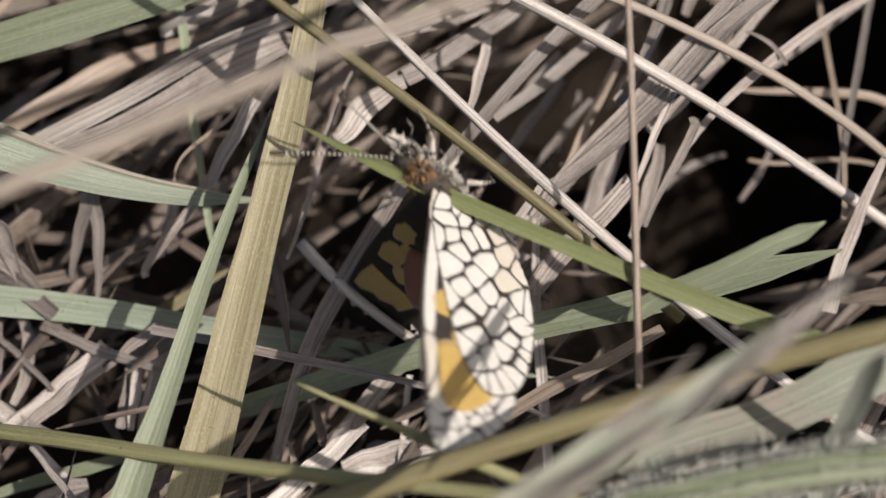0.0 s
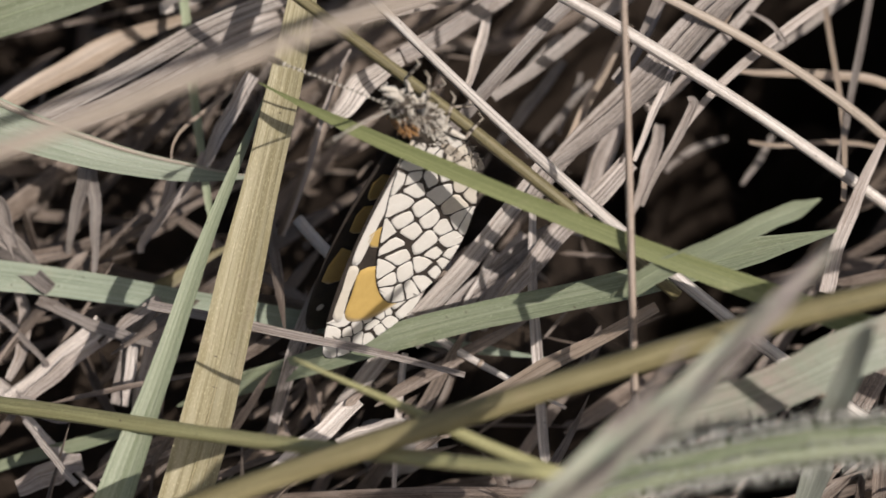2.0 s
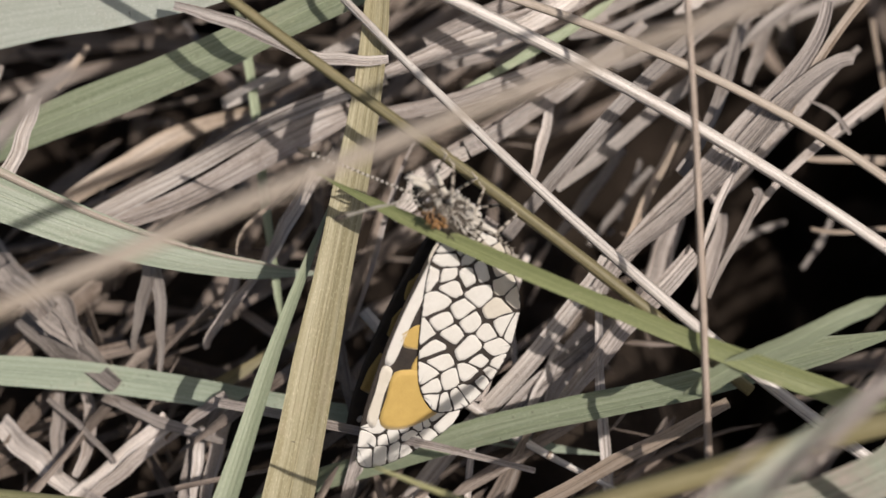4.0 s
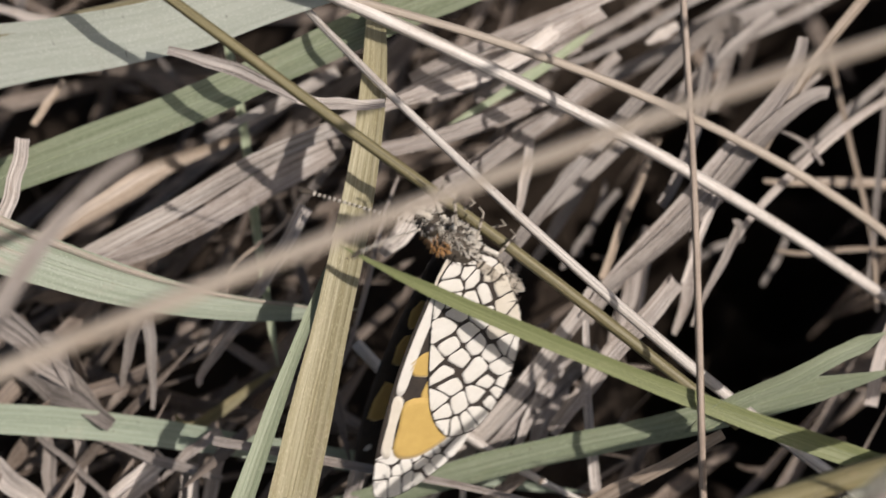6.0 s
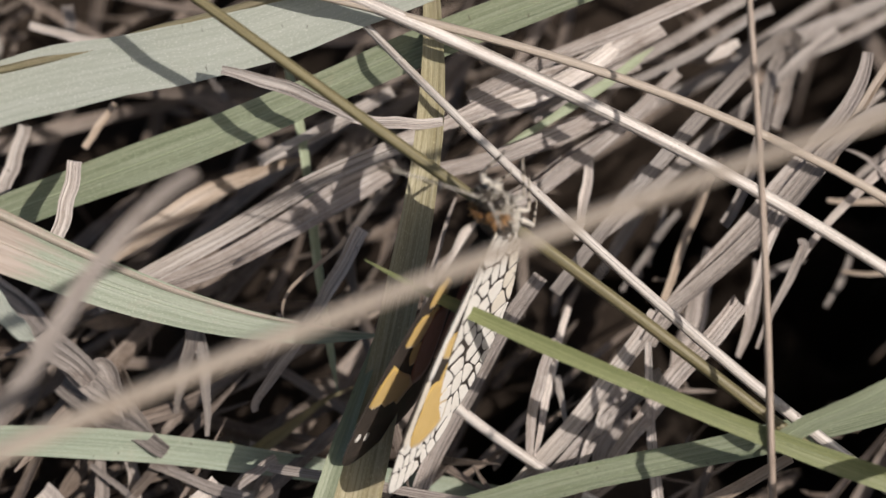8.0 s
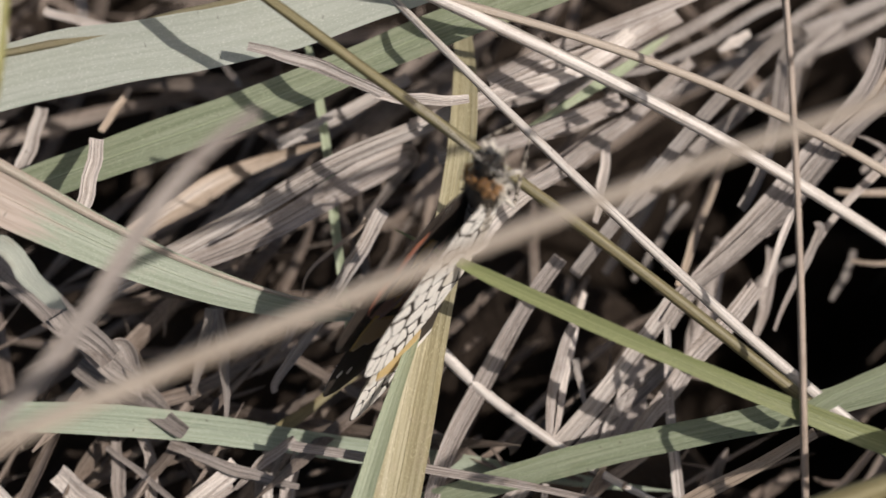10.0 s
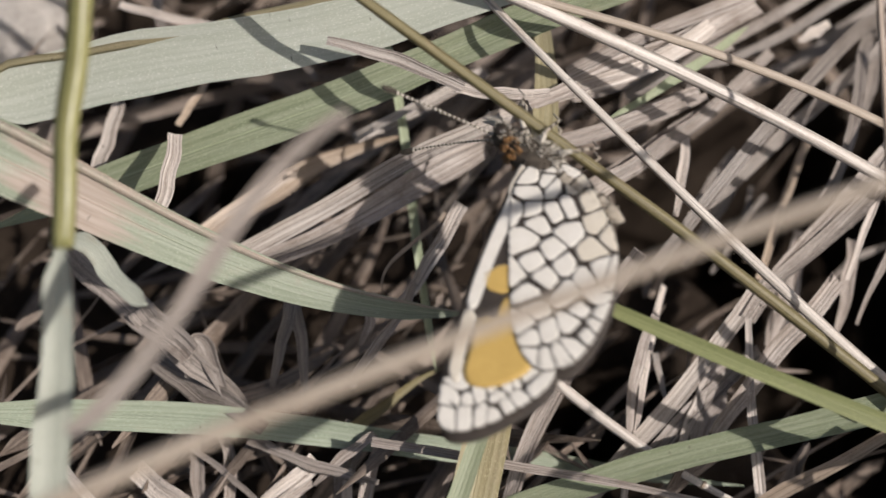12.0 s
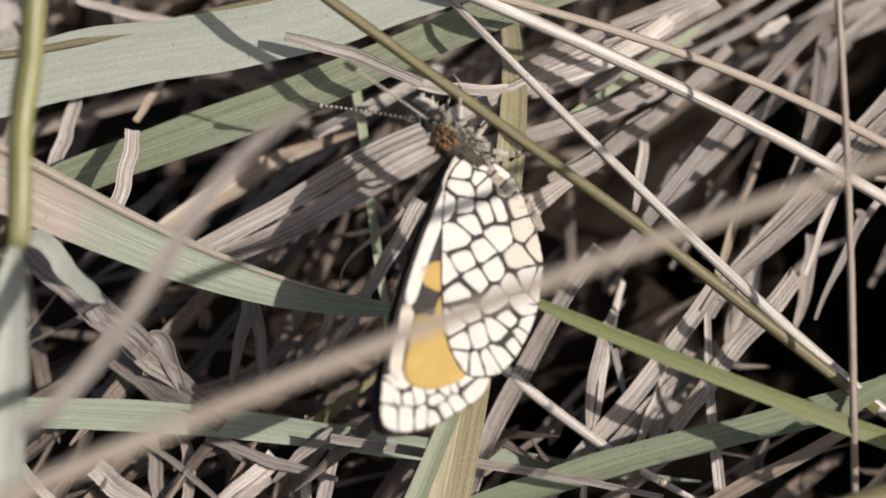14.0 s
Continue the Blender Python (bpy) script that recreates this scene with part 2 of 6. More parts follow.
def grass(name, mat, P, w, label, category, group="", nodes=0, ribs=(), **kw):
    """One blade or stem of its own, its origin at its middle; a stem has swollen joints, a broad blade raised ribs."""
    SEED[0] += 1
    bm = bmesh.new()
    mid = bezier(P, 0.5)
    # the open face turns towards the light
    side = (bezier(P, 0.55) - bezier(P, 0.45)).cross(UP_FACE)
    if kw.get("tilt") and not kw.get("round_"):
        kw["tilt"] = -abs(kw["tilt"]) if side.dot(SUN_DIR) > 0 else abs(kw["tilt"])
    # dry straws are broken off, green blades end in points
    if name == "straw" and not kw.get("round_"):
        kw["blunt"], kw["wobble"] = True, 0.02
    Q = [Vector(p) - mid for p in P]
    ribbon(bm, Q, w, seed=SEED[0], **kw)
    ob = link_mesh(name, bm, MAT[mat])
    ob.location = mid
    rng = random.Random(SEED[0])
    for k in range(nodes):
        u = (k + rng.uniform(0.35, 0.75)) / nodes
        a, b = bezier(Q, u - 0.006), bezier(Q, u + 0.006)
        r = lerp3(w, u)
        bm = bmesh.new()
        ribbon(bm, [a, a.lerp(b, 0.33), a.lerp(b, 0.67), b], (r * 1.12, r * 1.3, r * 1.12), n=6, round_=True, seed=SEED[0])
        part("joint", bm, MAT["olive" if mat == "olive" else "tan"], ob, "darker swollen joint")
    for x in ribs:
        bm = bmesh.new()
        ribbon(bm, Q, w, n=24, seed=SEED[0], rib=x, rib_width=0.035, **kw)
        part("midrib" if x == 0 else "rib", bm, MAT[mat], ob, "fine raised ridge along the blade")
    return tagged(ob, label, category, group)

# hollows sunk in the soil so that gaps between straws stay dark: x, y, radius
HOLLOWS = ((0.036, 0.012, 0.013), (0.030, 0.019, 0.008), (0.042, 0.020, 0.011), (0.045, 0.033, 0.010), (0.021, 0.026, 0.007), (0.033, 0.028, 0.007), (0.036, 0.043, 0.010), (0.047, 0.050, 0.011), (0.033, 0.053, 0.008),
           (0.041, 0.035, 0.008), (-0.036, 0.027, 0.004), (-0.032, 0.050, 0.005), (0.005, 0.003, 0.004), (0.016, 0.033, 0.009), (0.024, 0.039, 0.008), (0.037, -0.011, 0.006))


def hollow(x, y):
    return max(math.exp(-((x - a) ** 2 + (y - b) ** 2) / (r * r)) for a, b, r in HOLLOWS)


# ground, one sheet: fine and uneven near the camera, plain to the horizon
def make_ground():
    bm = bmesh.new()
    n = 230
    def axis(i):
        u = 2 * i / n - 1
        return math.copysign(0.16 * abs(u) + 400 * abs(u) ** 16, u)
    grid = []
    for i in range(n + 1):
        row = []
        for j in range(n + 1):
            x, y = axis(i), axis(j) + 0.03
            r = math.hypot(x, y)
            near = max(0.0, 1 - r / 0.5)
            z = near * (0.010 * noise.noise(Vector((x, y, 0)) * 28) + 0.004 * noise.noise(Vector((x, y, 3)) * 110) + 0.0028 * abs(noise.noise(Vector((x, y, 7)) * 260))) - 0.004
            z -= 0.05 * hollow(x, y) if r < 0.1 else 0.0
            row.append(bm.verts.new((x, y, z)))
        grid.append(row)
    for i in range(n):
        for j in range(n):
            bm.faces.new((grid[i][j], grid[i + 1][j], grid[i + 1][j + 1], grid[i][j + 1])).smooth = True
    return tagged(link_mesh("ground", bm, SOIL), "bare soil under dry grass litter, darkened for the shade in the gaps", "soil", kind="structure")


make_ground()


def litter(count, spread, zlo, zhi, wlo, whi, llo, lhi, seed, centre=(0, 0.03)):
    rng = random.Random(seed)
    bm = bmesh.new()
    for i in range(count):
        x = centre[0] + rng.uniform(-1, 1) * spread
        y = centre[1] + rng.uniform(-1, 1) * spread * 0.9
        z = rng.uniform(zlo, zhi)
        deep = hollow(x, y)
        if rng.random() < deep * 0.97:
            continue
        # most straws lean one of two ways
        a = rng.gauss(0.75, 0.35) if rng.random() < 0.6 else rng.uniform(0, math.pi)
        L = rng.uniform(llo, lhi)
        d = Vector((math.cos(a), math.sin(a) * 0.9, rng.gauss(0.0, 0.28))).normalized() * L
        c = Vector((x, y, z + 0.004))
        bend = Vector((rng.gauss(0, 1), rng.gauss(0, 1), rng.gauss(0, 0.6))) * L * 0.035
        if max(hollow(c.x - d.x * 0.4, c.y - d.y * 0.4), hollow(c.x + d.x * 0.4, c.y + d.y * 0.4)) > 0.55 and rng.random() < 0.75:
            continue
        P = [c - d / 2, c - d / 6 + bend, c + d / 6 + bend, c + d / 2]
        for p in P:
            p.z = min(max(p.z, 0.0005), 0.017) - 0.022 * hollow(p.x, p.y)
        w = rng.uniform(wlo, whi)
        ribbon(bm, P, (w, w, w * rng.uniform(0.1, 0.7)), fold=rng.uniform(-0.3, 0.4), tilt=rng.uniform(-50, 50), twist=rng.uniform(-90, 90), n=7, seed=rng.randrange(10000))
    return bm


tagged(link_mesh("dry_grass_litter", litter(1300, 0.12, -0.003, 0.011, 0.0003, 0.0021, 0.014, 0.050, 5), LITTER),
       "matted grey-brown dry grass litter on the soil", "dry grass", kind="stuff")
# crumbs of dry leaf and stalk between the straws
tagged(link_mesh("dry_crumbs", litter(1100, 0.085, -0.003, 0.010, 0.0002, 0.0009, 0.0012, 0.006, 9), LITTER),
       "small broken crumbs of dry grass on the soil", "dry grass", kind="stuff")

# blades and stalks
perch = grass("grass_shoot", "olive", ((-0.0404, 0.0287, 0.0568), (-0.0169, 0.0147, 0.0477), (0.0069, 0.0008, 0.0392), (0.0294, -0.0117, 0.0259)), (0.00084, 0.00098, 0.00106),
    "thin olive grass stem that the butterfly clings to", "grass", round_=True, wobble=0.02, nodes=0)
straw_a = grass("straw", "palestraw", ((-0.0228, 0.0406, 0.0385), (0.0029, 0.0025, 0.0453), (0.0352, -0.0161, 0.0206), (0.0698, -0.0264, 0.0010)), (0.00050, 0.00099, 0.00147),
    "pale dry straw stalk crossing the grass", "straw", round_=True, wobble=0.02, nodes=1)
straw_b = grass("straw", "palestraw", ((-0.0298, 0.0278, 0.0481), (0.0063, 0.0179, 0.0417), (0.0391, 0.0071, 0.0262), (0.0668, -0.0048, 0.0032)), (0.00125, 0.00118, 0.00095),
    "pale dry straw stalk arching over the grass", "straw", round_=True, wobble=0.02, nodes=0)
straw_c = grass("straw", "neartan", ((-0.0215, 0.0237, 0.0446), (0.0115, 0.0173, 0.0414), (0.0425, 0.0162, 0.0284), (0.0623, -0.0010, 0.0046)), (0.00070, 0.00085, 0.00095),
    "tan straw stalk with a bend", "straw", round_=True, wobble=0.02, nodes=0)
wiry = grass("straw", "bark", ((0.0215, 0.0305, 0.0616), (0.0244, 0.0053, 0.0480), (0.0259, -0.0177, 0.0310), (0.0273, -0.0384, 0.0112)), (0.00046, 0.00064, 0.00067),
    "thin wiry upright brown stalk", "straw", round_=True, wobble=0.02, nodes=0)
front_green = grass("grass_shoot", "fresh", ((-0.0059, -0.0041, 0.0466), (0.0186, -0.0166, 0.0447), (0.0450, -0.0199, 0.0377), (0.0697, -0.0263, 0.0289)), (0.00102, 0.00172, 0.00285),
    "narrow fresh green grass blade", "grass", tilt=-2, fold=0.18, ribs=(0,))
wide_olive = grass("grass_shoot", "olivewide", ((-0.0066, 0.0454, 0.0310), (0.0035, 0.0143, 0.0496), (-0.0090, -0.0143, 0.0195), (-0.0159, -0.0419, 0.0110)), (0.00050, 0.00310, 0.00530),
    "broad olive grass blade, yellowing, standing upright", "grass", tilt=1, fold=0.14, ribs=(0,))
slim_green = grass("grass_shoot", "green", ((-0.0068, 0.0048, 0.0290), (-0.0109, -0.0116, 0.0294), (-0.0161, -0.0269, 0.0226), (-0.0192, -0.0430, 0.0196)), (0.00044, 0.00183, 0.00433),
    "slim pale green blade beside the olive one", "grass", tilt=-6, fold=0.22, ribs=(0,))
left_green = grass("grass_shoot", "leftblade", ((-0.0593, 0.0052, 0.0497), (-0.0423, 0.0042, 0.0407), (-0.0279, -0.0027, 0.0261), (-0.0072, 0.0010, 0.0208)), (0.00700, 0.00450, 0.00100),
    "pale green tapering blade with a brown dry edge", "grass", tilt=9, fold=0.16, drift=0.0, wobble=0.015, ribs=(0,))
top_a = grass("grass_shoot", "palest", ((-0.0561, 0.0166, 0.0286), (-0.0343, 0.0203, 0.0344), (-0.0114, 0.0220, 0.0376), (0.0087, 0.0268, 0.0480)), (0.00585, 0.00530, 0.00367),
    "broad pale green blade lying across the litter", "grass", tilt=10, fold=0.18)
top_b = grass("grass_shoot", "green", ((-0.0520, 0.0078, 0.0220), (-0.0196, 0.0160, 0.0317), (0.0003, 0.0239, 0.0369), (0.0210, 0.0291, 0.0420)), (0.00360, 0.00330, 0.00268),
    "green blade lying behind the straw", "grass", tilt=-7, fold=0.21, ribs=(0,))


# folded edges of another colour along the two broad blades
def edge_strip(ob, P, w, at, width, mat, label, **kw):
    bm = bmesh.new()
    ribbon(bm, [Vector(p) - ob.location for p in P], w, n=28, rib=at, rib_width=width, seed=3, **kw)
    part("folded_edge", bm, MAT[mat], ob, label)


edge_strip(top_a, ((-0.0561, 0.0166, 0.0286), (-0.0343, 0.0203, 0.0344), (-0.0114, 0.0220, 0.0376), (0.0087, 0.0268, 0.0480)), (0.00585, 0.00530, 0.00367), -0.88, 0.15, "olivewide", "olive folded edge", tilt=-10, fold=0.18)
edge_strip(left_green, ((-0.0593, 0.0052, 0.0497), (-0.0423, 0.0042, 0.0407), (-0.0279, -0.0027, 0.0261), (-0.0072, 0.0010, 0.0208)), (0.00700, 0.00450, 0.00100), -0.80, 0.16, "withered", "withered beige edge", tilt=9, fold=0.16, drift=0.0, wobble=0.015)
low_left = grass("grass_shoot", "bluegreen", ((-0.0560, -0.0085, 0.0205), (-0.0234, -0.0062, 0.0164), (-0.0035, -0.0098, 0.0114), (0.0168, -0.0106, 0.0093)), (0.00300, 0.00235, 0.00060),
    "pale green blade lying level, thinning to a dry tip", "grass", tilt=-1, fold=0.19, ribs=(0,))
low_right = grass("grass_shoot", "green", ((-0.0159, -0.0182, 0.0127), (0.0028, -0.0132, 0.0198), (0.0228, -0.0116, 0.0247), (0.0422, -0.0078, 0.0303)), (0.00203, 0.00248, 0.00241),
    "green blade in half shade", "grass", tilt=0, fold=0.23, ribs=(0,))
low_olive = grass("grass_shoot", "olivegreen", ((-0.0534, -0.0138, 0.0060), (-0.0289, -0.0202, 0.0184), (-0.0053, -0.0294, 0.0315), (0.0209, -0.0348, 0.0412)), (0.00156, 0.00139, 0.00108),
    "olive ribbed grass stem lying level", "grass", round_=True, wobble=0.02, nodes=0)
low_thin = grass("grass_shoot", "olivegreen", ((-0.0001, -0.0239, 0.0357), (0.0091, -0.0273, 0.0347), (0.0182, -0.0309, 0.0335), (0.0275, -0.0339, 0.0327)), (0.00026, 0.00104, 0.00129),
    "short pointed olive stem", "grass", round_=True, wobble=0.02, nodes=0)
near_tan = grass("straw", "neartan", ((-0.0496, -0.0344, 0.0595), (-0.0161, -0.0186, 0.0673), (0.0197, -0.0081, 0.0728), (0.0554, 0.0021, 0.0788)), (0.00133, 0.00106, 0.00079),
    "tan dry stalk close above the grass", "straw", round_=True, wobble=0.02, nodes=0)
near_olive = grass("grass_shoot", "olive", ((-0.0274, -0.0504, 0.0438), (0.0040, -0.0379, 0.0504), (0.0363, -0.0274, 0.0563), (0.0702, -0.0215, 0.0598)), (0.00197, 0.00197, 0.00196),
    "olive stem close above the grass", "grass", round_=True, wobble=0.02, nodes=0)
near_twig = grass("grass_shoot", "palegdry", ((0.0154, -0.0492, 0.0515), (0.0234, -0.0420, 0.0553), (0.0313, -0.0347, 0.0592), (0.0391, -0.0274, 0.0631)), (0.00330, 0.00200, 0.00070),
    "ragged grey-brown withered stalk with loose fibres", "grass", tilt=0, fold=0.24, ribs=(0,))
low_wide = grass("grass_shoot", "palegdry", ((0.0243, -0.0282, 0.0311), (0.0352, -0.0239, 0.0323), (0.0458, -0.0185, 0.0336), (0.0571, -0.0148, 0.0342)), (0.00311, 0.00404, 0.00408),
    "broad withering green-beige blade", "grass", tilt=-11, fold=0.14, ribs=(0,))


# loose fibres along the withered stalk
def stalk_fibres(ob, P, count):
    rng = random.Random(31)
    for k in range(count):
        u = rng.uniform(0.0, 0.75)
        side = Vector((rng.gauss(0, 0.0010), rng.gauss(0, 0.0010), rng.uniform(-0.0002, 0.0008)))
        a, b = bezier(P, u) - ob.location + side, bezier(P, min(1.0, u + rng.uniform(0.2, 0.45))) - ob.location + side * rng.uniform(-0.4, 1.5)
        bend = Vector((rng.gauss(0, 0.0006), rng.gauss(0, 0.0006), rng.gauss(0, 0.0004)))
        w = rng.uniform(0.00018, 0.00065)
        bm = bmesh.new()
        ribbon(bm, [a, a.lerp(b, 0.33) + bend, a.lerp(b, 0.67) + bend, b], (w * 0.5, w, w * 0.3), n=10, twist=rng.uniform(-120, 120), seed=rng.randrange(999))
        part("fibre", bm, MAT["grey" if k % 3 else "palegdry"], ob)


stalk_fibres(near_twig, ((0.0154, -0.0492, 0.0515), (0.0234, -0.0420, 0.0553), (0.0313, -0.0347, 0.0592), (0.0391, -0.0274, 0.0631)), 26)
right_straw = grass("straw", "palestraw", ((-0.0047, -0.0010, 0.0192), (0.0020, -0.0077, 0.0161), (0.0108, -0.0124, 0.0142), (0.0198, -0.0161, 0.0126)), (0.00111, 0.00090, 0.00030),
    "short pale straw tapering to a point", "straw", round_=True, wobble=0.02, nodes=1)

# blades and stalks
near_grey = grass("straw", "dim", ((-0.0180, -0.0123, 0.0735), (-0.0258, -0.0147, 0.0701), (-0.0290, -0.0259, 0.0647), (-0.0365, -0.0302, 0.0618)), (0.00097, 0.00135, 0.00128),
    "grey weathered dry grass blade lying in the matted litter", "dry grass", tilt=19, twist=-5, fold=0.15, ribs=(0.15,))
stalk_up = grass("grass_shoot", "stalk", ((-0.0378, 0.0092, 0.0636), (-0.0386, 0.0025, 0.0601), (-0.0397, -0.0042, 0.0566), (-0.0395, -0.0109, 0.0530)), (0.00193, 0.00193, 0.00176),
    "upright yellow-green grass stalk close above the litter", "grass", round_=True, wobble=0.02, nodes=0)
stalk_low = grass("grass_shoot", "paleg", ((-0.0395, -0.0100, 0.0535), (-0.0402, -0.0184, 0.0490), (-0.0398, -0.0268, 0.0445), (-0.0413, -0.0352, 0.0401)), (0.00193, 0.00275, 0.00341),
    "pale green sheath of an upright grass stalk", "grass", tilt=8, twist=27, fold=0.20, ribs=(-0.5, 0, 0.45))
vgreen = grass("grass_shoot", "green", ((-0.0172, 0.0288, 0.0268), (-0.0145, 0.0188, 0.0261), (-0.0140, 0.0079, 0.0187), (-0.0119, -0.0018, 0.0154)), (0.00085, 0.00090, 0.00063),
    "green blade among the straw lying in the matted litter", "grass", tilt=10, twist=-22, fold=0.23, ribs=(0.15,))
stub = grass("straw", "straw", ((-0.0342, 0.0131, 0.0312), (-0.0344, 0.0103, 0.0312), (-0.0347, 0.0076, 0.0312), (-0.0353, 0.0050, 0.0312)), (0.00128, 0.00138, 0.00133),
    "short flat pale straw cut off square at the top", "dry grass", tilt=8, twist=0, fold=0.12, ribs=(0.15,))
b1 = grass("straw", "straw", ((-0.0404, 0.0204, 0.0250), (-0.0407, 0.0176, 0.0250), (-0.0414, 0.0151, 0.0250), (-0.0419, 0.0128, 0.0250)), (0.00124, 0.00140, 0.00135),
    "pale dry straw lying in the matted litter", "dry grass", tilt=-9, twist=0, fold=0.15, ribs=(0.15,))
b2 = grass("straw", "tan", ((-0.0326, 0.0241, 0.0230), (-0.0334, 0.0224, 0.0230), (-0.0344, 0.0208, 0.0230), (-0.0350, 0.0192, 0.0230)), (0.00053, 0.00074, 0.00063),
    "tan-brown dry grass blade lying in the matted litter", "dry grass", tilt=6, twist=0, fold=0.20)
b4 = grass("straw", "dim", ((-0.0385, 0.0371, 0.0200), (-0.0381, 0.0351, 0.0200), (-0.0378, 0.0331, 0.0200), (-0.0373, 0.0311, 0.0200)), (0.00110, 0.00099, 0.00077),
    "dull dark grey straw lying in the matted litter", "dry grass", tilt=6, twist=0, fold=0.20, ribs=(0.15,))
b5 = grass("straw", "dim", ((-0.0245, 0.0292, 0.0200), (-0.0238, 0.0282, 0.0200), (-0.0231, 0.0273, 0.0200), (-0.0225, 0.0264, 0.0200)), (0.00043, 0.00065, 0.00049),
    "dull dark grey straw lying in the matted litter", "dry grass", tilt=0, twist=0, fold=0.20)
palebent = grass("straw", "straw", ((-0.0209, 0.0179, 0.0385), (-0.0165, 0.0168, 0.0385), (-0.0138, 0.0157, 0.0385), (-0.0093, 0.0130, 0.0385)), (0.00077, 0.00131, 0.00097),
    "pale dry straw bent over the green blades", "dry grass", tilt=12, twist=20, fold=0.25, ribs=(0.15,))
palebent_end = grass("straw", "straw", ((-0.0097, 0.0138, 0.0375), (-0.0071, 0.0131, 0.0375), (-0.0044, 0.0130, 0.0375), (-0.0018, 0.0133, 0.0375)), (0.00097, 0.00106, 0.00077),
    "pale dry straw lying in the matted litter", "dry grass", tilt=-8, twist=0, fold=0.20, ribs=(0.15,))
c1 = grass("straw", "grey", ((-0.0338, -0.0082, 0.0130), (-0.0314, -0.0100, 0.0130), (-0.0292, -0.0117, 0.0130), (-0.0267, -0.0144, 0.0130)), (0.00046, 0.00061, 0.00046),
    "grey weathered dry grass blade lying in the matted litter", "dry grass", tilt=0, twist=0, fold=0.20)
c2 = grass("straw", "dim", ((-0.0266, -0.0094, 0.0150), (-0.0235, -0.0109, 0.0150), (-0.0207, -0.0118, 0.0150), (-0.0164, -0.0129, 0.0150)), (0.00070, 0.00111, 0.00050),
    "dull dark grey straw lying in the matted litter", "dry grass", tilt=0, twist=0, fold=0.20, ribs=(0.15,))
c3 = grass("straw", "grey", ((-0.0030, 0.0169, 0.0300), (0.0026, 0.0206, 0.0300), (0.0099, 0.0223, 0.0300), (0.0180, 0.0281, 0.0300)), (0.00103, 0.00216, 0.00205),
    "pale dry straw lying in the matted litter", "dry grass", tilt=5, twist=14, fold=0.20, ribs=(-0.5, 0, 0.45))
c4 = grass("straw", "grey", ((0.0003, 0.0152, 0.0260), (0.0038, 0.0173, 0.0260), (0.0082, 0.0192, 0.0260), (0.0128, 0.0211, 0.0260)), (0.00082, 0.00155, 0.00124),
    "grey weathered dry grass blade lying in the matted litter", "dry grass", tilt=-7, twist=0, fold=0.20, ribs=(0.15,))
c5 = grass("straw", "grey", ((0.0043, 0.0125, 0.0245), (0.0089, 0.0158, 0.0245), (0.0126, 0.0182, 0.0245), (0.0200, 0.0266, 0.0245)), (0.00156, 0.00146, 0.00104),
    "pale dry straw lying in the matted litter", "dry grass", tilt=9, twist=0, fold=0.20, ribs=(0.15,))
c6 = grass("straw", "dim", ((0.0122, 0.0119, 0.0190), (0.0194, 0.0181, 0.0190), (0.0223, 0.0226, 0.0190), (0.0363, 0.0349, 0.0190)), (0.00100, 0.00135, 0.00115),
    "grey weathered dry grass blade lying in the matted litter", "dry grass", tilt=-6, twist=12, fold=0.20, ribs=(0.15,))
c7 = grass("straw", "straw", ((0.0117, 0.0183, 0.0240), (0.0112, 0.0152, 0.0240), (0.0109, 0.0123, 0.0240), (0.0101, 0.0091, 0.0240)), (0.00072, 0.00103, 0.00051),
    "pale dry straw lying in the matted litter", "dry grass", tilt=10, twist=0, fold=0.20, ribs=(0.15,))
c8 = grass("straw", "dim", ((0.0322, 0.0334, 0.0180), (0.0315, 0.0303, 0.0180), (0.0307, 0.0276, 0.0180), (0.0297, 0.0244, 0.0180)), (0.00111, 0.00139, 0.00089),
    "dull dark grey straw lying in the matted litter", "dry grass", tilt=-10, twist=0, fold=0.20, ribs=(0.15,))
c9 = grass("straw", "grey", ((-0.0170, -0.0110, 0.0195), (-0.0088, -0.0126, 0.0195), (0.0026, -0.0145, 0.0195), (0.0116, -0.0167, 0.0195)), (0.00088, 0.00083, 0.00049),
    "long thin grey-pink straw lying level", "dry grass", tilt=0, twist=0, fold=0.20)
# the shade on this broad blade comes from its dim material
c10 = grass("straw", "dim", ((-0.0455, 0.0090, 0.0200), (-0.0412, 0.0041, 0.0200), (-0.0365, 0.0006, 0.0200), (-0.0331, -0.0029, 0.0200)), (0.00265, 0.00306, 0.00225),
    "broad dull grey-green blade, shade put into its dim colour", "dry grass", tilt=6, twist=-18, fold=0.20, ribs=(-0.5, 0, 0.45))
c11 = grass("straw", "dim", ((-0.0363, -0.0019, 0.0170), (-0.0328, -0.0053, 0.0170), (-0.0313, -0.0050, 0.0170), (-0.0265, -0.0086, 0.0170)), (0.00172, 0.00263, 0.00132),
    "dull dark grey straw lying in the matted litter", "dry grass", tilt=-6, twist=16, fold=0.20, ribs=(-0.5, 0, 0.45))
h1 = grass("straw", "straw", ((-0.0268, -0.0216, 0.0170), (-0.0249, -0.0236, 0.0170), (-0.0234, -0.0254, 0.0170), (-0.0213, -0.0274, 0.0170)), (0.00045, 0.00065, 0.00060),
    "thin pale straw lying in the matted litter", "dry grass", tilt=5, twist=0, fold=0.20, ribs=(0.15,))
